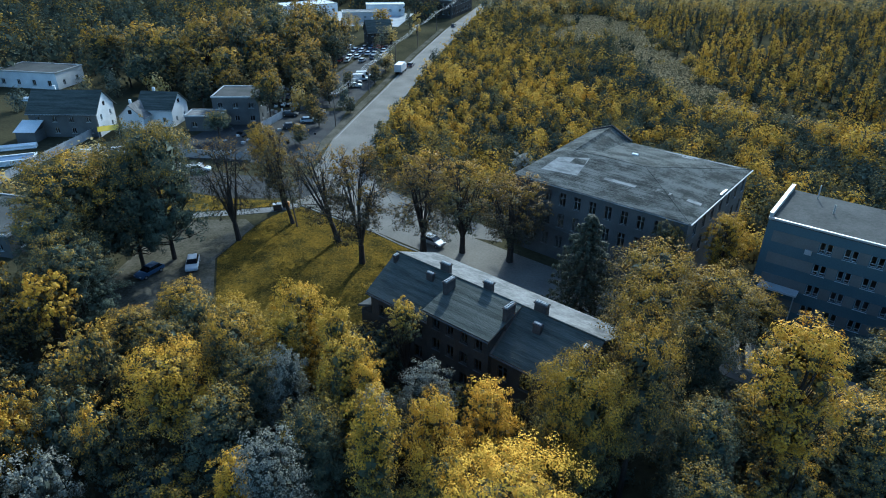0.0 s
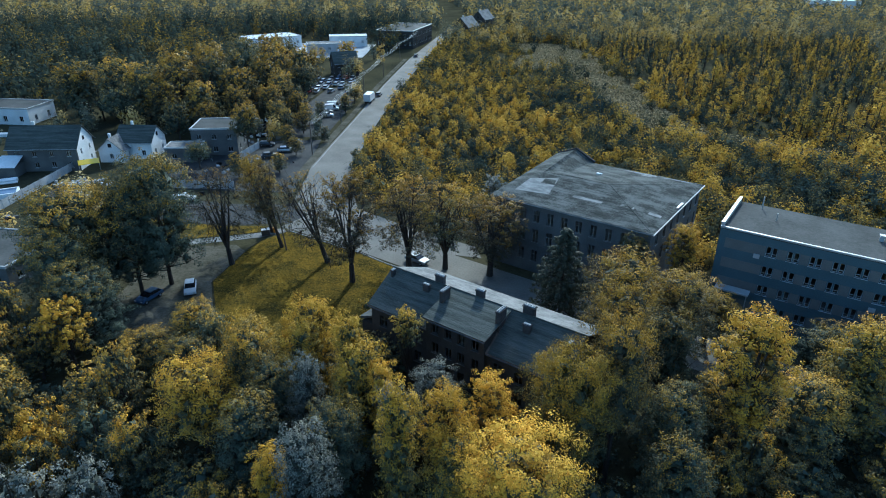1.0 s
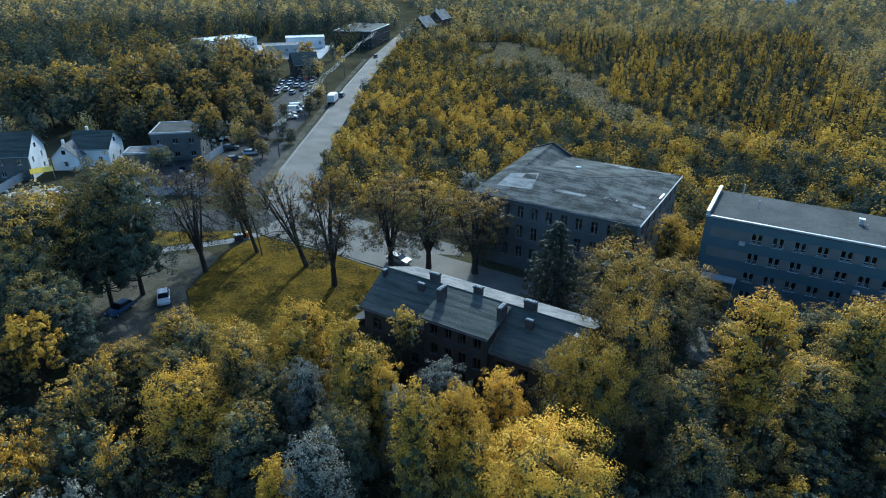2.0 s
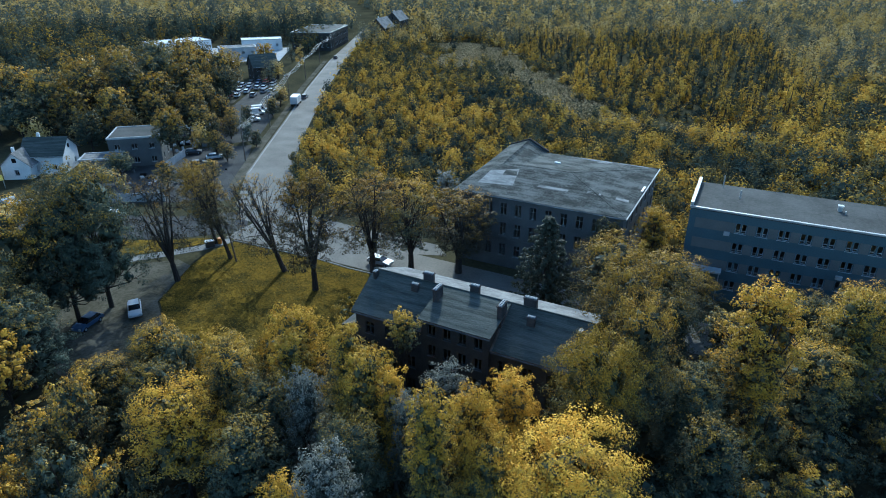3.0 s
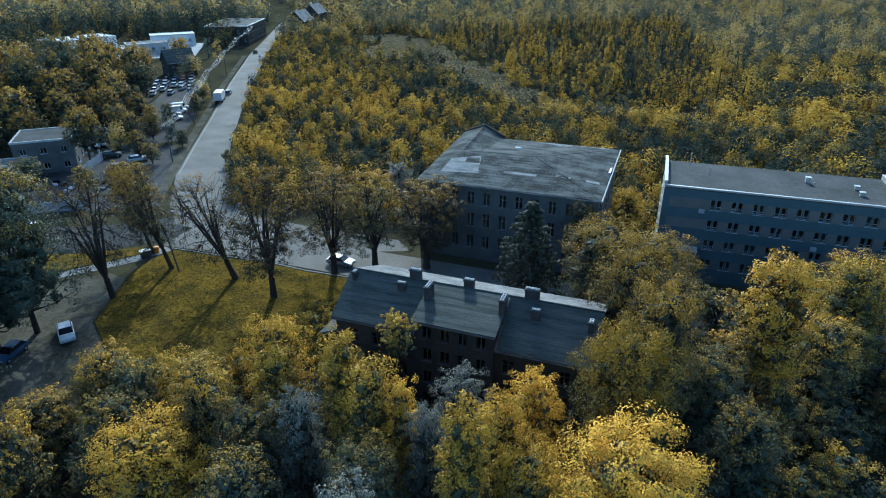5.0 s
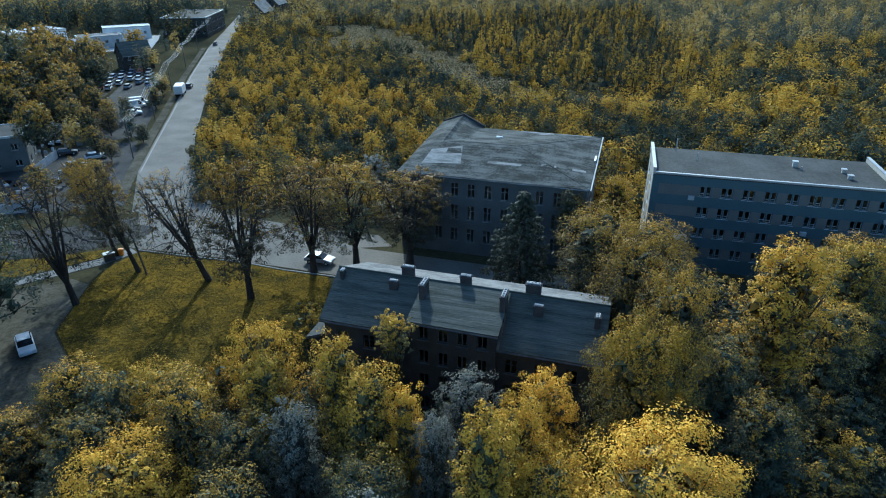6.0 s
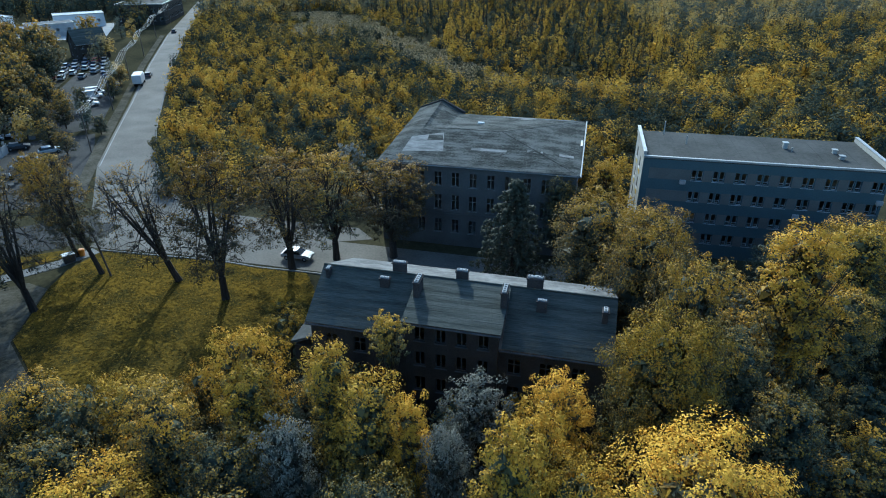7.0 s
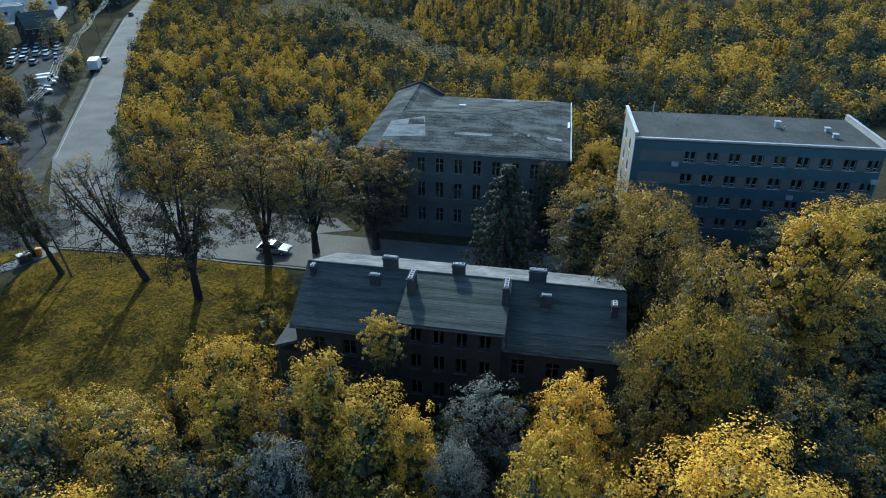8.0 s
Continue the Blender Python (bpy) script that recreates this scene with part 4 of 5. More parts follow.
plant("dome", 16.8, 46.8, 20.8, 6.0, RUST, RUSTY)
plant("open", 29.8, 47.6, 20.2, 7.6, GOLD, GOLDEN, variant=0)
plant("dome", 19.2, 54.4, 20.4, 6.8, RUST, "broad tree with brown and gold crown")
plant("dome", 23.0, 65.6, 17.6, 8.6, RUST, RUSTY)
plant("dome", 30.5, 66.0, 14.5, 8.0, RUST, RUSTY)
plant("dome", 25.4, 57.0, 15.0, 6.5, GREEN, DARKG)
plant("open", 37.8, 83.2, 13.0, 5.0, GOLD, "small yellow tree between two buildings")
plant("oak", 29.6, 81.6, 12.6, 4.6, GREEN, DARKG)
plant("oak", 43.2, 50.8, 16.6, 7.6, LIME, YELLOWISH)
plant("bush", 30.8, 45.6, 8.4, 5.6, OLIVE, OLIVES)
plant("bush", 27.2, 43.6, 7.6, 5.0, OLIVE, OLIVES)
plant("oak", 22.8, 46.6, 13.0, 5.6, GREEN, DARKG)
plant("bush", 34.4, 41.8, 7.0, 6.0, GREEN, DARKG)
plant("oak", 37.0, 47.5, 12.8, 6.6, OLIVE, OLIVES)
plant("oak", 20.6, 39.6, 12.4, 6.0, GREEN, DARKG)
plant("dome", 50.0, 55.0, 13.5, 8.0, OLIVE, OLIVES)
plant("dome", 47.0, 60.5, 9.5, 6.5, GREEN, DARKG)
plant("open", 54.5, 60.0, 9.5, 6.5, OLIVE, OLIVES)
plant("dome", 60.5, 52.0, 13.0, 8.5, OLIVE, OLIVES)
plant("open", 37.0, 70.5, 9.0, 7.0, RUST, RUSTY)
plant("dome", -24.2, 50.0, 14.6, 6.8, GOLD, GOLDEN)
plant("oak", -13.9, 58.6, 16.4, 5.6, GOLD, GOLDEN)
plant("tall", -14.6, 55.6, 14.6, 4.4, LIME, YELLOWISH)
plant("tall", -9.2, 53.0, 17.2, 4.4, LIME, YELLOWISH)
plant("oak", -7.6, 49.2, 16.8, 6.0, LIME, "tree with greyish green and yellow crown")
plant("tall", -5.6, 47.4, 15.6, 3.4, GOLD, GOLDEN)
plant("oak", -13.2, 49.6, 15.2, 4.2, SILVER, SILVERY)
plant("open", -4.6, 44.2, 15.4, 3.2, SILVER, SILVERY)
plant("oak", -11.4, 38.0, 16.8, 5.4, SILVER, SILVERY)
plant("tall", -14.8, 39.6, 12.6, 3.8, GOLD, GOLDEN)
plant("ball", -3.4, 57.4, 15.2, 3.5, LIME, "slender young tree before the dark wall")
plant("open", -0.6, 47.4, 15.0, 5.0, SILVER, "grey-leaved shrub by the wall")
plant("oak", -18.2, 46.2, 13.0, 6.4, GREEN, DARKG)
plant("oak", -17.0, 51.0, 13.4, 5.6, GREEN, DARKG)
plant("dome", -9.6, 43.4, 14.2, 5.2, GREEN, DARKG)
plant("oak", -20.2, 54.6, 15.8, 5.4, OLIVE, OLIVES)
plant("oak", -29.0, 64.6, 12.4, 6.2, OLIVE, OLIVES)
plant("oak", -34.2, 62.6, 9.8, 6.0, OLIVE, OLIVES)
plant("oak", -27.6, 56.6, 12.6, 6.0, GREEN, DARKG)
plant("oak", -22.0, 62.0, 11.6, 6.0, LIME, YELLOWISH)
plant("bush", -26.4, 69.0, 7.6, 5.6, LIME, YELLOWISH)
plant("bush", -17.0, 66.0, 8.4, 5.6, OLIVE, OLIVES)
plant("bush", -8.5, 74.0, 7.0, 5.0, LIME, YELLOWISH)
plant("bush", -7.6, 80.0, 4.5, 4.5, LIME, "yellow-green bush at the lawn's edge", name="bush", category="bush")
# street trees round the grass corner and along the side street
plant("street_", -34.6, 97.3, 17.6, 10.0, BROWN, ROWT, variant=0, lean=-5)
plant("street", -30.5, 110.6, 15.6, 7.0, RUST, ROWT, variant=1, lean=-8)
plant("street", -27.3, 103.9, 17.2, 7.6, RUST, ROWT, variant=2, lean=-11)
plant("street_", -18.1, 97.6, 17.2, 9.5, BROWN, "thinning street tree with bare leaning limbs", variant=1, turn=200, lean=-16)
plant("street", -13.2, 90.4, 18.8, 10.5, BROWN, ROWT, variant=1, turn=70)
plant("street", -4.0, 94.6, 16.0, 11.0, BROWN, ROWT, variant=2, turn=140)
plant("street", 2.2, 94.6, 15.2, 10.5, OLIVE, OLIVES, variant=0, turn=30)
plant("street", 9.6, 92.0, 14.4, 12.0, BROWN, RUSTY, variant=1, turn=250)
plant("broad", -42.5, 90.5, 22.5, 12.5, GREEN, "large dark green tree with top coloured sunlit yellow")
plant("broad", -52.5, 84.0, 19.5, 15.0, OLIVE, "large dark green tree with top coloured sunlit yellow")
plant("broad", -46.0, 87.5, 20.0, 11.0, GREEN, "large dark green tree with top coloured sunlit yellow")
plant("broad", -57.0, 89.0, 18.0, 12.0, GREEN, "large dark green tree with top coloured sunlit yellow")
plant("broad", -51.0, 78.0, 15.5, 10.0, GREEN, DARKG)
plant("broad", -46.0, 72.0, 13.5, 10.0, GREEN, DARKG)
plant("open", -55.0, 112.0, 14.0, 9.0, GREEN, DARKG)
plant("dome", -30.0, 66.0, 10.0, 6.0, GREEN, DARKG)
plant("bush", 13.9, 125.5, 6.4, 5.6, PALE_LEAF, "pale silvery bush behind the school", name="bush", category="bush")
c = larch("larch", 17.4, 13.5, NEEDLE, "grey-green larch beside the yard", 21)
c.matrix_world = pose(17.0, 72.6, 0, 0, 0, 30)
PLANTED.append((17, 72.6, 3.2))
# the rest of the near woods
rng = np.random.default_rng(77)


def in_tenement(x, y, pad=1.5):
    u, v = (x + 5) * 0.786 - (y - 68.5) * 0.619, (x + 5) * 0.619 + (y - 68.5) * 0.786
    return -3 - pad < u < 25.5 + pad and -5.2 - pad < v < 7 + pad


def in_street(x, y):
    u, v = (x + 0.5) * 0.787 - (y - 97.6) * 0.617, (x + 0.5) * 0.617 + (y - 97.6) * 0.787
    return -5.5 < v < 12 and u > -34


def on_path(x, y):
    return abs(x - np.interp(y, [43, 52, 59, 66], [24.8, 28.4, 31.6, 35])) < 1.3 and 40 < y < 68


mats = [(OLIVE, OLIVES, 0.3), (GREEN, DARKG, 0.48), (GOLD, GOLDEN, 0.04), (RUST, RUSTY, 0.1), (SILVER, SILVERY, 0.08)]
tries = 0
while tries < 2600 and len(PLANTED) < 140:
    tries += 1
    x, y = rng.uniform(-62, 70), rng.uniform(28, 72)
    if in_tenement(x, y) or in_street(x, y) or on_path(x, y) or (-40 < x < -2 and y > 66) or (x < -30 and y > 62 and x > -45):
        continue
    if abs(x - 20) < 14 and y > 58:
        continue
    r = rng.uniform(2.4, 3.6)
    if any((x - a) ** 2 + (y - b) ** 2 < (0.72 * (r + q)) ** 2 for a, b, q in PLANTED):
        continue
    k = rng.choice(5, p=[m[2] for m in mats]) if x > -24 else rng.choice(5, p=[0.55, 0.17, 0.12, 0.08, 0.08])
    pick = ("dome_", "tall_", "open_", "oak_", "oak_")[rng.integers(5)]
    plant("bush" if y < 52 else pick, x, y, rng.uniform(5.5, 9.5) if x > -24 else rng.uniform(8, 13.5), r * 2.1, mats[k][0], mats[k][1])
# large dark trees behind the houses and about the car lot
BACKS = [
    (-86, 197, 18, 12), (-76, 199, 20, 13), (-66, 201, 19, 12), (-58, 199, 16, 11), (-81, 211, 20, 13), (-70, 213, 21, 13), (-60, 214, 20, 12), (-52, 211, 17, 10),
    (-50, 221, 18, 11), (-74, 226, 20, 13), (-63, 229, 21, 13), (-54, 231, 19, 12), (-47, 208, 14, 8), (-57, 243, 20, 12), (-68, 243, 20, 13), (-47.2, 162.0, 13.5, 7.5),
    (-44, 228, 18, 10), (-42.5, 238, 16, 9), (-41.5, 217, 14, 8), (-46, 201, 14, 8), (-36.5, 190, 7, 4.5), (-47.5, 193, 12, 8), (-42, 204, 10, 6), (-96, 202, 19, 13),
    (-107, 199, 18, 13), (-60, 258, 19, 12), (-52, 247, 17, 10), (-66, 188, 14, 10), (-56, 187, 13, 9), (-78, 188, 14, 10), (-90, 187, 13, 10), (-40.5, 180, 8, 5), (-26.4, 206, 6, 4.5), (-24.6, 219, 6, 4.5), (-28.6, 172, 4.5, 3.5),
    (-38, 168, 6, 4.5), (-44, 185, 9, 6), (-36, 181, 7, 5), (-33, 196, 6, 4), (-52, 172, 8, 6), (-40, 196, 9, 6), (-34.5, 160, 5, 4), (-56, 149, 7, 6), (-45, 143, 6, 5), (-36, 146, 5, 4), (-62, 178, 10, 7), (-70, 176, 11, 8),
]
for i, (x, y, h, w) in enumerate(BACKS):
    plant(("dome_", "oak_", "oak_")[i % 3], x, y, h, w, (OLIVE, RUST, GREEN, OLIVE)[i % 4], (OLIVES, RUSTY, DARKG, OLIVES)[i % 4])
plant("oak_", -33.5, 283, 13, 9, GOLD, GOLDEN)
plant("open_", -57, 209, 8, 6, GOLD, "small golden tree before dark woods")
for protos in PROTO.values():
    for ob, _, _ in protos:
        for o in (*ob.children_recursive, ob):
            bpy.data.objects.remove(o)


def scatter(x0, x1, y0, y1, step, ok, rng, jitter=0.48):
    gx, gy = np.meshgrid(np.arange(x0, x1, step), np.arange(y0, y1, step))
    p = np.column_stack([gx.ravel(), gy.ravel()]) + rng.uniform(-jitter, jitter, (gx.size, 2)) * step
    return p[[bool(ok(a, b)) for a, b in p]]


def in_school(x, y, pad=1.5):
    u, v = (x - 9.9) * 0.79 - (y - 98.1) * 0.613, (x - 9.9) * 0.613 + (y - 98.1) * 0.79
    return -pad < u < 27.7 + pad and -pad < v < 26 + pad


def in_office(x, y, pad=2.0):
    u, v = (x - 40.8) * 0.805 - (y - 79.7) * 0.593, (x - 40.8) * 0.593 + (y - 79.7) * 0.805
    return -pad < u < 29.6 + pad and -pad < v < 12.5 + pad


def view_cone(x, y):
    return -30 - 0.85 * (y + 10) < x < 60 + 1.4 * (y - 10)


CLEAR = [(58, 362, 16), (70, 325, 15), (71, 294, 11), (72, 249, 10), (71.5, 215, 9.5), (73, 188, 9), (81, 175, 8.5), (91, 166, 8), (108, 156, 7.5)]


def clearing(x, y):
    if ((x - 48) / 15) ** 2 + ((y - 302) / 20) ** 2 < 1:
        return 1.0
    ys = [p[1] for p in CLEAR[::-1]]
    return 1.0 if 154 < y < 362 and abs(x - np.interp(y, ys, [p[0] for p in CLEAR[::-1]])) < np.interp(y, ys, [p[2] for p in CLEAR[::-1]]) * (0.8 + 0.4 * math.sin(y * 0.21) ** 2) else 0.0


def beyond(x, y):
    """Past the clearing, where the scrub grows up into young woods."""
    return x > np.interp(y, [154, 164, 174, 188, 215, 250, 294, 340], [118, 101, 92, 84, 83, 84, 86, 92]) and y > 150


def turned(n, share, rng):
    """A tone for each plant: a share of them still dark green, the rest gold."""
    r = rng.random(n)
    return np.where(rng.random(n) < share, 0.05 + 0.3 * r, 0.55 + 0.45 * r)


def scrub_ok(x, y):
    if x < road_x(y) + 5.5 or in_school(x, y) or in_office(x, y) or not view_cone(x, y):
        return False
    v = (x + 0.5) * 0.617 + (y - 97.6) * 0.787
    if v < 8.5 or (v < 14 and x < 12):
        return False
    return rng.random() > 0.92 * clearing(x, y)


rng = np.random.default_rng(5)
p = scatter(-75, 90, 12, 66, 3.0, lambda x, y: not (in_tenement(x, y, 0.5) or in_street(x, y) or on_path(x, y)), rng)
q = rng.random(len(p))
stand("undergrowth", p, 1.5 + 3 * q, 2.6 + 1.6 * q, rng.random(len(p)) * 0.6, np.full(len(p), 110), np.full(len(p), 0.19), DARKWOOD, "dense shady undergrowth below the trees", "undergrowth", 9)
p = scatter(-20, 130, 95, 235, 4.3, lambda x, y: scrub_ok(x, y) and not beyond(x, y), rng)
big = rng.random(len(p)) ** 2
near_road = (p[:, 0] < 45) & (p[:, 1] > 150)
hts = np.where(near_road, 3.0 + 4.0 * big, 2.8 + 4.4 * big)
wid = np.where(near_road, 3.2 + 1.8 * big, 4.6 + 2.4 * big) + 0.7 * rng.random(len(p))
stand("scrub", p, hts, wid, np.where(near_road, turned(len(p), 0.25, rng), turned(len(p), 0.45, rng)), np.where(p[:, 1] < 160, 340, 215), np.where(p[:, 1] < 160, 0.225, 0.27), SCRUB, "dense yellow and olive scrub covering waste ground", "scrub", 1)
p = scatter(-20, 130, 95, 250, 3.3, lambda x, y: scrub_ok(x, y), rng)
stand("ground_cover", p, rng.uniform(0.9, 1.9, len(p)), rng.uniform(3.4, 4.6, len(p)), rng.random(len(p)), np.full(len(p), 34), np.full(len(p), 0.34), SCRUB, "low golden brambles and dry weeds between bushes", "weeds", 12, trunks=False)
p = scatter(-10, 90, 235, 430, 5.0, lambda x, y: scrub_ok(x, y) and not beyond(x, y), rng)
big = rng.random(len(p)) ** 2
stand("scrub", p, 2.5 + 5.5 * big, 4.6 + 3.2 * big, 0.3 + 0.7 * rng.random(len(p)), np.full(len(p), 120), np.full(len(p), 0.38), SCRUB, "dense yellow and olive scrub covering waste ground", "scrub", 2)
p = scatter(90, 320, 96, 215, 5.4, lambda x, y: scrub_ok(x, y) and (x > 120 + 0.55 * (y - 150) or y < 152), rng)
big = rng.random(len(p)) ** 1.5
stand("scrub", p, 3.5 + 4.5 * big, 6.0 + 3 * big, turned(len(p), 0.52, rng), np.full(len(p), 210), np.full(len(p), 0.36), SCRUB, "dense yellow and olive scrub covering waste ground", "scrub", 3)
p = scatter(76, 340, 150, 345, 5.6, lambda x, y: scrub_ok(x, y) and beyond(x, y) and not (x > 130 + 0.55 * (y - 150)), rng, 1.1)
q = rng.random(len(p))
stand("young_woods", p, 5 + 9.5 * q ** 1.5, 3.2 + 2.6 * rng.random(len(p)), turned(len(p), 0.34, rng), np.full(len(p), 170), np.full(len(p), 0.3), SCRUB, "slim young golden aspens and birches", "trees", 4, shape=0.6)
# far stands take the leaf colours paled as haze
p = scatter(150, 460, 205, 345, 7.2, lambda x, y: scrub_ok(x, y) and x > 130 + 0.55 * (y - 150), rng)
q = rng.random(len(p))
stand("young_woods", p, 5 + 8 * q, 6 + 4 * q, turned(len(p), 0.5, rng), np.full(len(p), 190), np.full(len(p), 0.4), HAZED_WOOD, "mixed young autumn woods", "trees", 5, shape=0.25)
p = scatter(-5, 520, 345, 430, 8.5, lambda x, y: scrub_ok(x, y) and not (22 < x < 62 and y > 388), rng)
q = rng.random(len(p))
stand("young_woods", p, 5 + 9 * q, 7 + 4.5 * q, 0.2 + 0.8 * rng.random(len(p)), np.full(len(p), 170), np.full(len(p), 0.48), HAZED_WOOD, "mixed young autumn woods", "trees", 10, shape=0.2)


def far_ok(x, y):
    return abs(x - road_x(y)) > 9 and view_cone(x, y) and not (-100 < x < -20 and 318 < y < 375) and not (-24 < x < 10 and 340 < y < 400) and not (22 < x < 60 and 390 < y < 460)


p = scatter(-520, 760, 430, 780, 10.5, far_ok, rng)
stand("far_woods", p, rng.uniform(7, 14, len(p)), rng.uniform(8, 13, len(p)), rng.random(len(p)), np.full(len(p), 46), np.full(len(p), 1.0), HAZED_WOOD, "hazy mixed autumn woodland towards the horizon", "woods", 6, trunks=False)


def left_ok(x, y):
    if y < 188 and x > -140:
        return False
    if x > -58 - 0.02 * (y - 180) and y < 330 or x > road_x(y) - 12:
        return False
    if -138 < x < -112 and 185 < y < 210:
        return False
    if -66 < x < -27 and 214 < y < 275:
        return False
    return view_cone(x, y) and not (-102 < x < -24 and 316 < y < 374)


p = scatter(-420, -8, 150, 430, 8.2, left_ok, rng)
q = rng.random(len(p))
stand("left_woods", p, 9 + 8.5 * q, 8.5 + 4.5 * q, rng.random(len(p)) * 0.9, np.full(len(p), 180), np.full(len(p), 0.5), DARKWOOD, "dark mixed woodland behind the houses", "woods", 7)
# scattered trees about the yards
p = np.array([(-60, 186), (-50, 180), (-31.5, 178), (-26.2, 214), (-24.8, 226), (-42, 222), (-31, 262), (-28, 270), (-52, 310), (-47, 303), (-24, 312), (-20, 300), (-43, 176), (-104, 178), (-98, 184), (-90, 186), (-84, 182), (-66, 180), (-75, 184), (-62, 128), (-70, 120), (-64, 112), (-80, 108), (-118, 170)], float)
stand("yard_trees", p, rng.uniform(5, 11, len(p)), rng.uniform(4.5, 7.5, len(p)), rng.random(len(p)), np.full(len(p), 420), np.full(len(p), 0.3), HAZED_WOOD, "mixed yard trees in autumn leaf", "trees", 8)
# dry grass on the clearing and lawn blades
p = scatter(10, 130, 145, 370, 1.1, lambda x, y: clearing(x, y) > 0.5 and x > road_x(y) + 8, rng)
c = np.column_stack([p, np.full(len(p), 0.35)])
bent = []
q = leaves_at(c, np.full(len(p), 0.8), np.full(len(p), 5), 0.3, rng, 1.0, 0.5, bent=bent, round_off=0.85)
tagged(new("dry_grass", leaf_mesh("dry_grass", q, DRYGRASS, rng.random(len(q)), bent)), "pale dry grass on the clearing", "grass", kind="stuff")


def lawn_ok(x, y):
    o = [(-27.5, 110.8), (-12.9, 100.8), (-2.5, 92.4), (-3, 82), (-9, 76), (-24, 68), (-31, 76), (-36, 91), (-33.4, 102.6)]
    s = False
    for (xa, ya), (xb, yb) in zip(o, o[1:] + o[:1]):
        if (ya > y) != (yb > y) and x < xa + (y - ya) / (yb - ya) * (xb - xa):
            s = not s
    return s


p = scatter(-37, -2, 67, 112, 0.34, lawn_ok, rng, 1.5)
c = np.column_stack([p, np.full(len(p), 0.09)])
bent = []
q = leaves_at(c, np.full(len(p), 0.2), np.full(len(p), 5), 0.1, rng, 2.0, 0.35, bent=bent, round_off=0.85)
tagged(new("grass", leaf_mesh("grass", q, TURF, rng.random(len(q)), bent)), "short tufty yellow-green lawn grass", "grass", kind="stuff")

# ---------------------------------------------------------------- houses and works beyond the lawn


def gabled_house(x, y, turn, length, depth, eave, ridge, wall_mat, roof_mat, label, windows=3, end_windows=2, category="house", gable_mat=None):
    """A house with its ridge along its own x and its front at y = 0."""
    h = thing("house", pose(x, y, 0, 0, 0, turn), label, category)
    zs = [z for z in (1.6, 4.3) if z + 1.1 < eave]
    xs = [length * (i + 0.5) / windows for i in range(windows)]
    hl = [(a - 0.5, a + 0.5, z - 0.65, z + 0.65) for a in xs for z in zs]
    for m in (Matrix(), pose(length, depth, 0, 0, 0, 180)):
        w = part("wall", wall(bmesh.new(), length, eave, 0.3, hl), wall_mat, h)
        w.matrix_local = m
        for a in xs:
            for z in zs:
                window(h, a, z, 1.0, 1.3, FRAME, (1, 0), wallturn=m)
    ys = [depth * (i + 0.5) / end_windows for i in range(end_windows)]
    eh = [(a - 0.45, a + 0.45, z - 0.6, z + 0.6) for a in [b - 0.3 for b in ys] for z in zs]
    for m in (pose(0, depth - 0.3, 0, 0, 0, -90), pose(length, 0.3, 0, 0, 0, 90)):
        w = part("wall", wall(bmesh.new(), depth - 0.6, eave, 0.3, eh), gable_mat or wall_mat, h)
        w.matrix_local = m
        for a in ys:
            for z in zs:
                window(h, a - 0.3, z, 0.9, 1.2, FRAME, (1, 0), wallturn=m)
        bm = bmesh.new()
        v = [bm.verts.new(p) for p in ((-0.3, 0, eave), (depth - 0.3, 0, eave), (depth / 2 - 0.3, 0, ridge - 0.15))]
        o = [bm.verts.new((p.co.x, 0.3, p.co.z)) for p in v]
        bm.faces.new(v), bm.faces.new(o[::-1])
        for i in range(3):
            bm.faces.new((v[i], o[i], o[(i + 1) % 3], v[(i + 1) % 3]))
        g = part("gable", bm, gable_mat or wall_mat, h)
        g.matrix_local = m
        part("attic_window", boxed(depth / 2 - 0.75, depth / 2 + 0.15, -0.03, 0.02, eave + 0.5, eave + 1.5), DARK, h).matrix_local = m
    k = (ridge - eave) / (depth / 2)
    for s in (1, -1):
        ye = depth / 2 - s * (depth / 2 + 0.5)
        r = part("roof", slab(bmesh.new(), [(-0.4, ye, eave - 0.5 * k), (length + 0.4, ye, eave - 0.5 * k), (length + 0.4, depth / 2, ridge), (-0.4, depth / 2, ridge)][:: s], 0.16), roof_mat, h)
        part("gutter", tube(bmesh.new(), [(-0.4, ye - s * 0.08, eave - 0.5 * k), (length + 0.4, ye - s * 0.08, eave - 0.5 * k)], [0.07, 0.07], 6), METAL, r)
    part("chimney", boxed(length * 0.3 - 0.3, length * 0.3 + 0.3, depth * 0.55, depth * 0.55 + 0.5, ridge - 1.2, ridge + 0.8, bevel=0.02), WHITE, h, "pale plastered chimney")
    return h


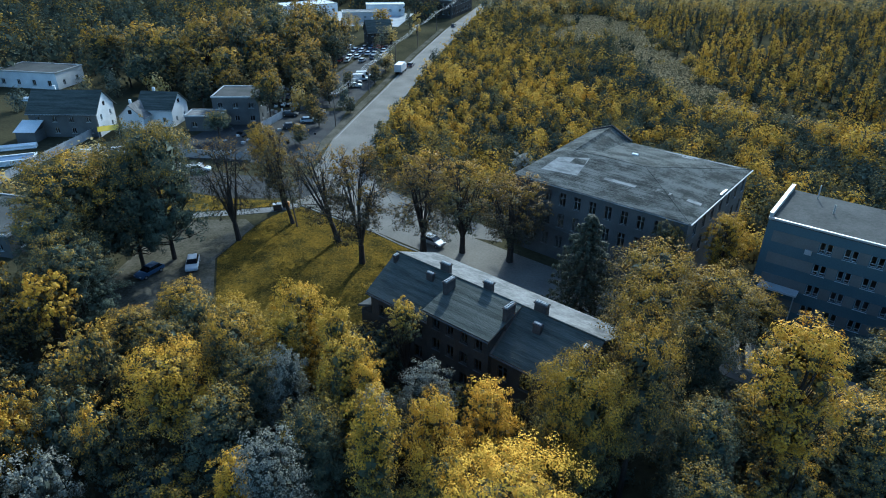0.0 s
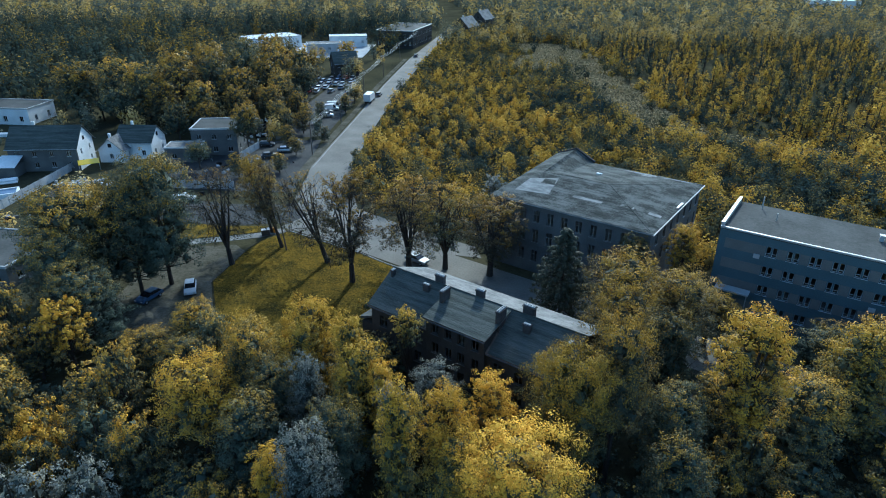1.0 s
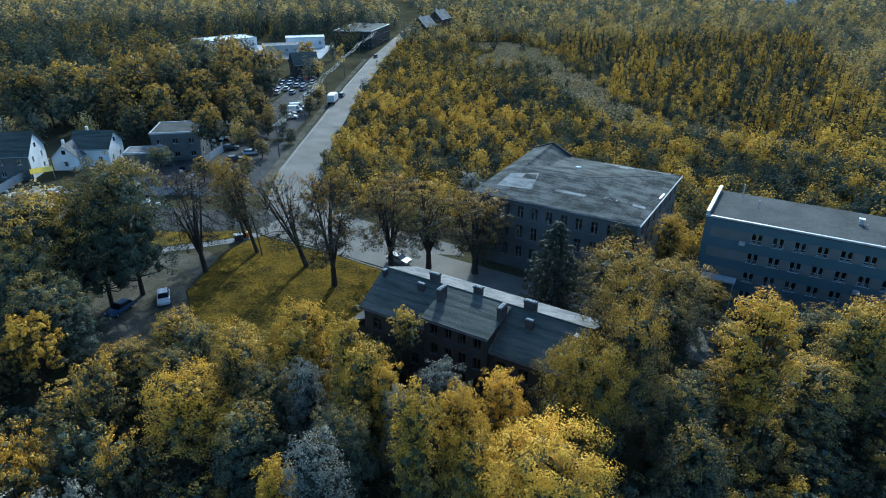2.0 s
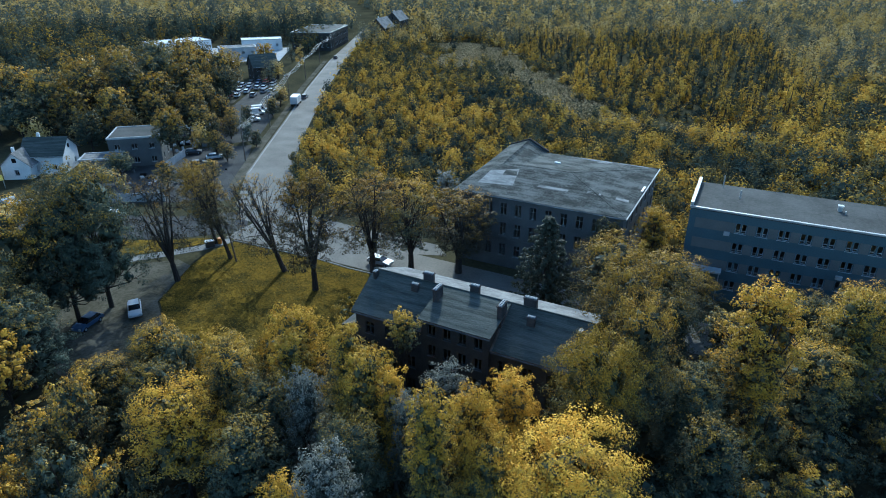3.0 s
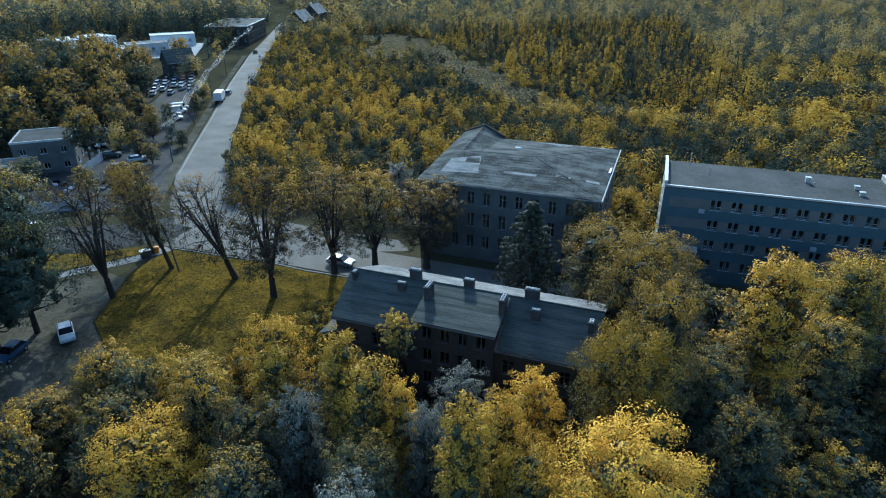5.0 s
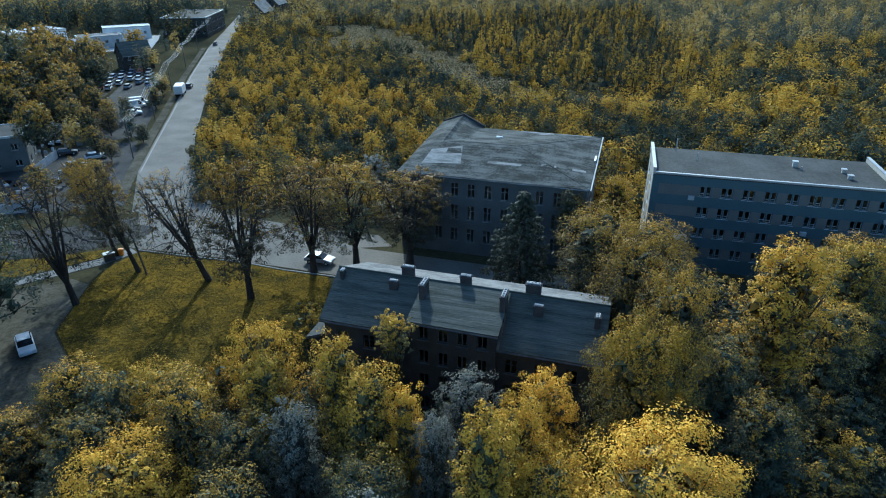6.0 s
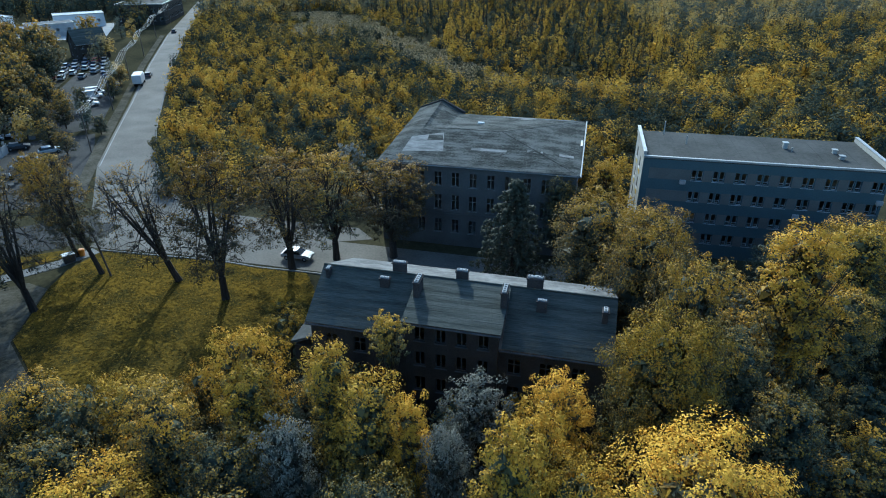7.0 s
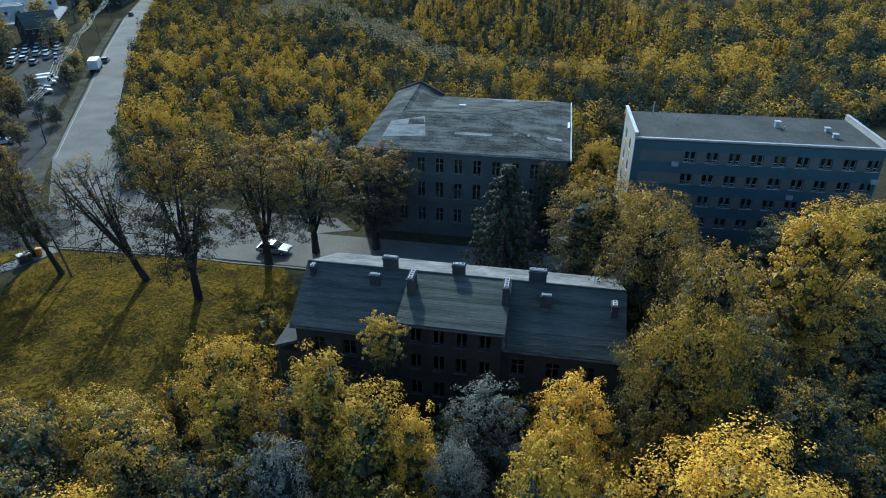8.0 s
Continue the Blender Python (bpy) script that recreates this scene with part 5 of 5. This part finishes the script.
def flat_building(name, x, y, turn, length, depth, height, wall_mat, roof_mat, label, rows=((1.6, 1.3),), cols=4, category="building", rim=METAL):
    """A flat-roofed building with its front along its own x at y = 0."""
    h = thing(name, pose(x, y, 0, 0, 0, turn), label, category)
    for m, ln, n in ((Matrix(), length, cols), (pose(length, depth, 0, 0, 0, 180), length, cols), (pose(0, depth - 0.3, 0, 0, 0, -90), depth - 0.6, max(1, int(cols * depth / length))), (pose(length, 0.3, 0, 0, 0, 90), depth - 0.6, max(1, int(cols * depth / length)))):
        xs = [ln * (i + 0.5) / n for i in range(n)]
        w = part("wall", wall(bmesh.new(), ln, height - 0.3, 0.3, [(a - 0.6, a + 0.6, z - s / 2, z + s / 2) for a in xs for z, s in rows]), wall_mat, h)
        w.matrix_local = m
        for a in xs:
            for z, s in rows:
                window(h, a, z, 1.2, s, FRAME, (1, 0), wallturn=m)
    part("roof", boxed(0.02, length - 0.02, 0.02, depth - 0.02, height - 0.3, height - 0.05), roof_mat, h)
    bm = bmesh.new()
    for a in ((-0.12, length + 0.12, -0.12, 0.18), (-0.12, length + 0.12, depth - 0.18, depth + 0.12), (-0.12, 0.18, 0.18, depth - 0.18), (length - 0.18, length + 0.12, 0.18, depth - 0.18)):
        box(bm, *a, height - 0.3, height + 0.12)
    part("fascia", bm, rim, h, "pale roof edge")
    return h


gabled_house(-100.5, 148, 2, 16, 9.2, 6.0, 10.2, RENDER_OLD, FELT, "grey plastered house with long dark roof and white gable", 4, 2, gable_mat=WHITE)
gabled_house(-79.5, 158.2, -4, 9.0, 8.2, 4.6, 7.8, WHITE, FELT, "small white house with dark pitched roof", 2, 2)
gabled_house(-76.5, 154.6, -94 + 90 + 90, 6.5, 6.2, 3.4, 6.2, WHITE, PALE_FELT, "white front wing with window and pale roof", 1, 1)
flat_building("flat_house", -61, 160, 3, 11.5, 11, 7.1, RENDER_OLD, GREY_ROOF, "two-storey flat-roofed grey house", ((1.6, 1.3), (4.9, 1.3)), 3, rim=FRAME)
flat_building("annexe", -66, 154.2, 3, 8.5, 5.6, 3.9, RENDER_OLD, PALE_FELT, "low grey annexe with pale flat roof", ((1.7, 1.2),), 2, rim=FRAME)
flat_building("workshop", -141, 195, -8, 21, 12, 5.0, WHITE, GREY_ROOF, "low workshop with grey flat roof and white front", ((1.8, 1.6),), 4)
flat_building("garage_block", -84, 93, -12, 17, 13, 4.0, RENDER_OLD, GREY_ROOF, "long grey garage block with flat roof", ((1.6, 1.0),), 4, rim=CONCRETE)
flat_building("shed", -61, 66.5, 10, 9.5, 4.6, 3.6, TIMBER, PALE_FELT, "wooden shed with pale sheet roof", ((1.5, 0.9),), 2)
flat_building("brick_works", -25, 351, -17, 20.4, 36, 9.0, BRICK, GREY_ROOF, "dark brick two-storey works building with flat roof", ((2.6, 1.7), (6.4, 1.7)), 7)
flat_building("hall", -88, 337, 35, 28, 16, 6.0, WHITE, WHITE, "long white industrial hall", ((3.0, 1.2),), 6)
flat_building("hall", -57.5, 326.5, 14, 17, 9, 5.0, CONCRETE, PALE_FELT, "low pale storage hall", ((2.6, 1.2),), 4)
flat_building("hall", -50, 352, 8, 20, 9, 5.5, WHITE, WHITE, "white storage hall with bright roof", ((2.6, 1.2),), 4)
gabled_house(-37, 268, 20, 10, 9, 5.5, 9.5, BRICK, FELT, "dark brick house with steep roof by the car lot", 3, 2)
gabled_house(27, 396, 62, 16, 9.5, 5.5, 10.5, BRICK, PALE_FELT, "brick house with pale steep roof among trees", 4, 2)
gabled_house(41, 438, 62, 16, 9.5, 5.5, 10.5, BRICK, PALE_FELT, "brick house with pale steep roof among trees", 4, 2)
flat_building("far_hall", 330, 560, -10, 40, 16, 8, WHITE, WHITE, "distant white hall among the woods", ((3.0, 1.2),), 6)

# lean-to, awning, pool and stacks in the yards
e = thing("lean_to", pose(-101.5, 143.4, 0, 0, 0, 2), "lean-to with white sheet roof", "shed")
part("body", boxed(0, 4.4, 0, 4.2, 0, 2.6), RENDER_OLD, e)
part("roof", slab(bmesh.new(), [(-0.3, -0.3, 2.6), (4.7, -0.3, 2.6), (4.7, 4.4, 4.2), (-0.3, 4.4, 4.2)], 0.08), WHITE, e)
e = thing("awning", pose(-84, 146.8, 0, 0, 0, 28), "yellow sheet awning on thin posts", "awning")
part("sheet", slab(bmesh.new(), [(0, 0, 1.9), (4.6, 0, 1.9), (4.6, 1.9, 2.6), (0, 1.9, 2.6)], 0.05), YELLOW, e)
for px, py, pz in ((0.1, 0.1, 1.85), (4.5, 0.1, 1.85), (0.1, 1.8, 2.5), (4.5, 1.8, 2.5)):
    part("post", tube(bmesh.new(), [(px, py, 0), (px, py, pz)], [0.04, 0.04], 6), METAL, e)
e = thing("swimming_pool", pose(-94, 131, 0, 0, 0, 25), "white-rimmed garden pool with dark blue water", "pool")
bm = bmesh.new()
for a in ((-4, 4, -2.2, -1.8), (-4, 4, 1.8, 2.2), (-4, -3.6, -1.8, 1.8), (3.6, 4, -1.8, 1.8)):
    box(bm, *a, 0, 1.1)
part("rim", bm, WHITE, e)
part("water", boxed(-3.6, 3.6, -1.8, 1.8, 0, 0.9), CAR_BLUE, e)


def fence(x0, y0, x1, y1, label):
    ln = math.hypot(x1 - x0, y1 - y0)
    f = thing("fence", pose(x0, y0, 0, 0, 0, math.degrees(math.atan2(y1 - y0, x1 - x0))), label, "fence")
    n = int(ln / 2.1)
    for i in range(n + 1):
        part("post", boxed(i * ln / n - 0.08, i * ln / n + 0.08, -0.08, 0.08, 0, 2.05), CONCRETE, f)
        if i < n:
            part("panel", boxed(i * ln / n + 0.08, (i + 1) * ln / n - 0.08, -0.03, 0.03, 0.05, 1.9), CONCRETE, f)
    return f


fence(-89.5, 118, -86.6, 149.5, "pale concrete panel fence round a yard")
fence(-48, 156.5, -45.6, 166.5, "pale sheet fence beside the house")
fence(-66, 136.5, -44, 134.5, "concrete panel fence along the street")


def heap(x, y, w, d, n, seed, mats, label):
    """A heap of separate odds and ends."""
    r = random.Random(seed)
    for m in mats:
        bm = bmesh.new()
        for _ in range(n // len(mats)):
            a, b, c = r.uniform(0.3, 1.4), r.uniform(0.2, 0.8), r.uniform(0.2, 0.9)
            px, py = x + r.gauss(0, w / 2.5), y + r.gauss(0, d / 2.5)
            k = box(bmesh.new(), -a / 2, a / 2, -b / 2, b / 2, 0, c)
            k.transform(pose(px, py, -0.05, r.uniform(-12, 12), r.uniform(-12, 12), r.uniform(0, 180)))
            me = bpy.data.meshes.new("t")
            k.to_mesh(me)
            k.free()
            bm.from_mesh(me)
            bpy.data.meshes.remove(me)
        tagged(part("scrap_heap", bm, m), label, "scrap", kind="stuff")


heap(-79, 122, 9, 6, 44, 1, (CAR_BLUE, WHITE, RENDER_OLD, DARK), "scrap heap of sheets and crates in a yard")
heap(-80, 139, 12, 3, 40, 2, (WHITE, CONCRETE), "pale odds and ends piled by the house")
heap(-60, 130, 12, 5, 36, 3, (WHITE, RENDER_OLD, DARK), "crates and boards in the shaded yard")
heap(-48, 176, 10, 8, 50, 4, (WHITE, RENDER_OLD, DARK, CONCRETE), "boards and sheets heaped in the yard")
heap(-52, 196, 12, 8, 44, 5, (WHITE, DARK, CONCRETE), "pale sheets under the trees")
heap(-46, 150, 10, 8, 40, 6, (RENDER_OLD, DARK, CONCRETE), "building rubble beside the yard")
for px, py, tn in ((-118, 180, 4), (-112, 183, 8), (-100, 139, 24)):
    e = thing("pipe_stack", pose(px, py, 0, 0, 0, tn), "stack of white plastic pipes", "pipes")
    for i in range(9):
        part("pipe", tube(bmesh.new(), [(-5, (i % 5) * 0.5 - 1 + 0.25 * (i // 5), 0.25 + 0.45 * (i // 5)), (5, (i % 5) * 0.5 - 1 + 0.25 * (i // 5), 0.25 + 0.45 * (i // 5))], [0.24, 0.24], 8), WHITE, e)

# ---------------------------------------------------------------- vehicles


def car(paint, label, van=False):
    c = thing("car", Matrix(), label, "car", "parked cars")
    L, W, H = (5.0, 1.95, 2.05) if van else (4.3, 1.76, 1.45)
    bm = bmesh.new()
    low = [(-L / 2, 0.35), (-L / 2, 0.8), (-L / 2 + 0.1, 0.92), (L / 2 - 0.95, 0.95), (L / 2 - 0.15, 0.78), (L / 2, 0.6), (L / 2, 0.35)]
    a, b = [bm.verts.new((x, -W / 2, z)) for x, z in low], [bm.verts.new((x, W / 2, z)) for x, z in low]
    bm.faces.new(a), bm.faces.new(b[::-1])
    for i in range(len(low)):
        j = (i + 1) % len(low)
        bm.faces.new((a[j], a[i], b[i], b[j]))
    bmesh.ops.bevel(bm, geom=list(bm.edges), offset=0.06, segments=2, affect="EDGES")
    part("body", bm, paint, c)
    x0, x1, t0, t1 = (-L / 2 + 0.08, L / 2 - 0.85, -L / 2 + 0.15, L / 2 - 1.6) if van else (-L / 2 + 0.25, L / 2 - 1.15, -L / 2 + 0.75, L / 2 - 1.95)
    bm = bmesh.new()
    v = [bm.verts.new(p) for p in ((x0, -W / 2 + 0.08, 0.9), (x1, -W / 2 + 0.08, 0.92), (x1, W / 2 - 0.08, 0.92), (x0, W / 2 - 0.08, 0.9), (t0, -W / 2 + 0.22, H - 0.06), (t1, -W / 2 + 0.22, H - 0.06), (t1, W / 2 - 0.22, H - 0.06), (t0, W / 2 - 0.22, H - 0.06))]
    for q in ((0, 1, 5, 4), (1, 2, 6, 5), (2, 3, 7, 6), (3, 0, 4, 7), (4, 5, 6, 7)):
        bm.faces.new([v[i] for i in q])
    part("glasshouse", bm, DARKGLASS, c, "dark tinted car glass")
    part("roof", boxed(t0 - 0.03, t1 + 0.03, -W / 2 + 0.2, W / 2 - 0.2, H - 0.07, H, bevel=0.03), paint, c)
    if van:
        part("side_panel", boxed(x0 + 0.02, x1 - 1.1, -W / 2 + 0.06, W / 2 - 0.06, 0.9, H - 0.1), paint, c)
    for x in (-L / 2 + 0.8, L / 2 - 0.8):
        for s in (-1, 1):
            w = part("wheel", tube(bmesh.new(), [(x, s * (W / 2 - 0.2), 0.32), (x, s * (W / 2 + 0.01), 0.32)], [0.32, 0.32], 12), RUBBER, c)
            part("rim", tube(bmesh.new(), [(x, s * (W / 2), 0.32), (x, s * (W / 2 + 0.02), 0.32)], [0.18, 0.18], 10), METAL, w)
    for s in (-1, 1):
        part("headlight", boxed(L / 2 - 0.1, L / 2 + 0.01, s * 0.62 - 0.18, s * 0.62 + 0.18, 0.6, 0.74), LAMP_GLASS, c)
        part("tail_light", boxed(-L / 2 - 0.01, -L / 2 + 0.06, s * 0.66 - 0.14, s * 0.66 + 0.14, 0.65, 0.82), CAR_RED, c)
    return c


DARKGLASS = surface("dark_glass", (0.01, 0.012, 0.014), (0.02, 0.022, 0.025), 0.08, 2, 1, 0)
KIND = [car(CAR_WHITE, "white hatchback car parked in the open"), car(CAR_DARK, "dark hatchback car parked in the open"), car(CAR_SILVER, "silver hatchback car parked in the open"), car(CAR_BLUE, "blue hatchback car parked in the open"), car(CAR_RED, "red hatchback car parked in the open"), car(CAR_WHITE, "white delivery van parked beside the road", True)]


def park(k, x, y, turn, z=0.06, label=""):
    c = copy_thing(KIND[k], pose(x, y, z, 0, 0, turn))
    if label:
        tagged(c, label)
    return c


park(0, -38.7, 88.2, 286, label="white hatchback parked on the dirt")
park(3, -44.2, 85.6, 245, label="blue car under the trees")
park(2, -2.6, 97.2, -38, 0.07, "silver car on the side street")
park(1, -17.0, 231, 79, 0.07, "dark car on the main road")
park(1, -3.8, 319, 80, 0.07, "dark car far along the main road")
park(0, -37.8, 163.0, 12)
park(5, -31.5, 209.5, 10)
park(5, -31.0, 213.5, 12)
park(1, -32.5, 205.0, 8)
park(0, -31.8, 200.5, 10)
r = random.Random(9)
for i in range(5):
    for j in range(7):
        if r.random() < 0.82:
            park(r.choice((0, 1, 2, 2, 1, 0, 3, 4)), -46.5 + j * 2.9 + r.uniform(-0.3, 0.3), 238 + i * 6.2 + r.uniform(-0.4, 0.4), 78 + r.uniform(-8, 8))
for x, y, t in ((-41, 158, 20), (-44, 168.5, 5), (-37, 170, 15), (-49, 186, 80), (-41.5, 186, 95), (-52.5, 127.5, 10), (-57, 204, 60), (-45, 205, 30), (-72, 128.5, 20), (-78, 131, 15)):
    park(r.choice((0, 1, 2, 1)), x, y, t)
for k in KIND:
    for o in (*k.children_recursive, k):
        bpy.data.objects.remove(o)

t = thing("truck", pose(-19.6, 221.5, 0.06, 0, 0, 81), "white box truck on the main road", "truck")
part("cargo_box", boxed(-4.0, 1.6, -1.2, 1.2, 0.95, 3.3, bevel=0.04), CAR_WHITE, t)
cb = part("cab", boxed(1.75, 3.6, -1.1, 1.1, 0.55, 2.6, bevel=0.15), CAR_WHITE, t)
part("windscreen", boxed(3.5, 3.63, -0.95, 0.95, 1.55, 2.35), DARKGLASS, cb)
part("chassis", boxed(-4.0, 1.75, -0.5, 0.5, 0.6, 0.95), DARK, t)
for x in (-2.6, 2.5):
    for s in (-1, 1):
        part("wheel", tube(bmesh.new(), [(x, s * 0.8, 0.46), (x, s * 1.12, 0.46)], [0.46, 0.46], 12), RUBBER, t)

# ---------------------------------------------------------------- street furniture


def utility_pole(x, y, h, turn, label="weathered wooden utility pole with crossarm"):
    p = thing("utility_pole", pose(x, y, 0, 0, 0, turn), label, "utility pole", "poles along the road")
    part("pole", tube(bmesh.new(), [(0, 0, -0.2), (0, 0, h)], [0.16, 0.11], 8), TIMBER, p)
    part("crossarm", boxed(-0.9, 0.9, -0.06, 0.06, h - 0.6, h - 0.45), TIMBER, p)
    for o in (-0.8, -0.3, 0.3, 0.8):
        part("insulator", tube(bmesh.new(), [(o, 0, h - 0.45), (o, 0, h - 0.25)], [0.05, 0.04], 6), WHITE, p)
    return p


POLES = [(road_x(y) - 7.2, y) for y in (160, 194, 230, 268, 308, 350)]
for x, y in POLES:
    utility_pole(x, y, 8.6, 12)
for (xa, ya), (xb, yb) in zip(POLES, POLES[1:]):
    for o in (-0.8, -0.3, 0.3, 0.8):
        pts = [(xa + (xb - xa) * k / 8 + o, ya + (yb - ya) * k / 8 - 0.2 * o, 8.36 - 4 * 0.9 * (k / 8) * (1 - k / 8)) for k in range(9)]
        ob = part("wire", tube(bmesh.new(), pts, [0.024] * 9, 4), METAL)
        tagged(ob, "sagging overhead wire between poles", "wire", "overhead wires")
e = thing("old_post", pose(-26.2, 102.6, 0), "leaning wooden post on the grass", "post")
part("pole", tube(bmesh.new(), [(0, 0, -0.2), (-0.5, 0.3, 4.0), (-1.1, 0.6, 7.8)], [0.14, 0.12, 0.09], 8), TIMBER, e)
e = thing("waste_bin", pose(-31.4, 109.3, 0, 0, 0, 20), "dark waste container beside the footpath", "bin")
part("body", boxed(-0.75, 0.75, -0.5, 0.5, 0.15, 1.2, bevel=0.05), CAR_DARK, e)
part("lid", boxed(-0.8, 0.8, -0.55, 0.55, 1.2, 1.32, bevel=0.03), METAL, e)
for px in (-0.6, 0.6):
    for py in (-0.4, 0.4):
        part("wheel", tube(bmesh.new(), [(px, py - 0.04, 0.09), (px, py + 0.04, 0.09)], [0.09, 0.09], 8), RUBBER, e)
e = thing("orange_bin", pose(-29.9, 110.6, 0), "orange plastic bin beside the trees", "bin")
part("body", tube(bmesh.new(), [(0, 0, 0), (0, 0, 1.0)], [0.35, 0.42], 10), ORANGE, e)
part("lid", tube(bmesh.new(), [(0, 0, 1.0), (0, 0, 1.12)], [0.45, 0.3], 10), ORANGE, e)
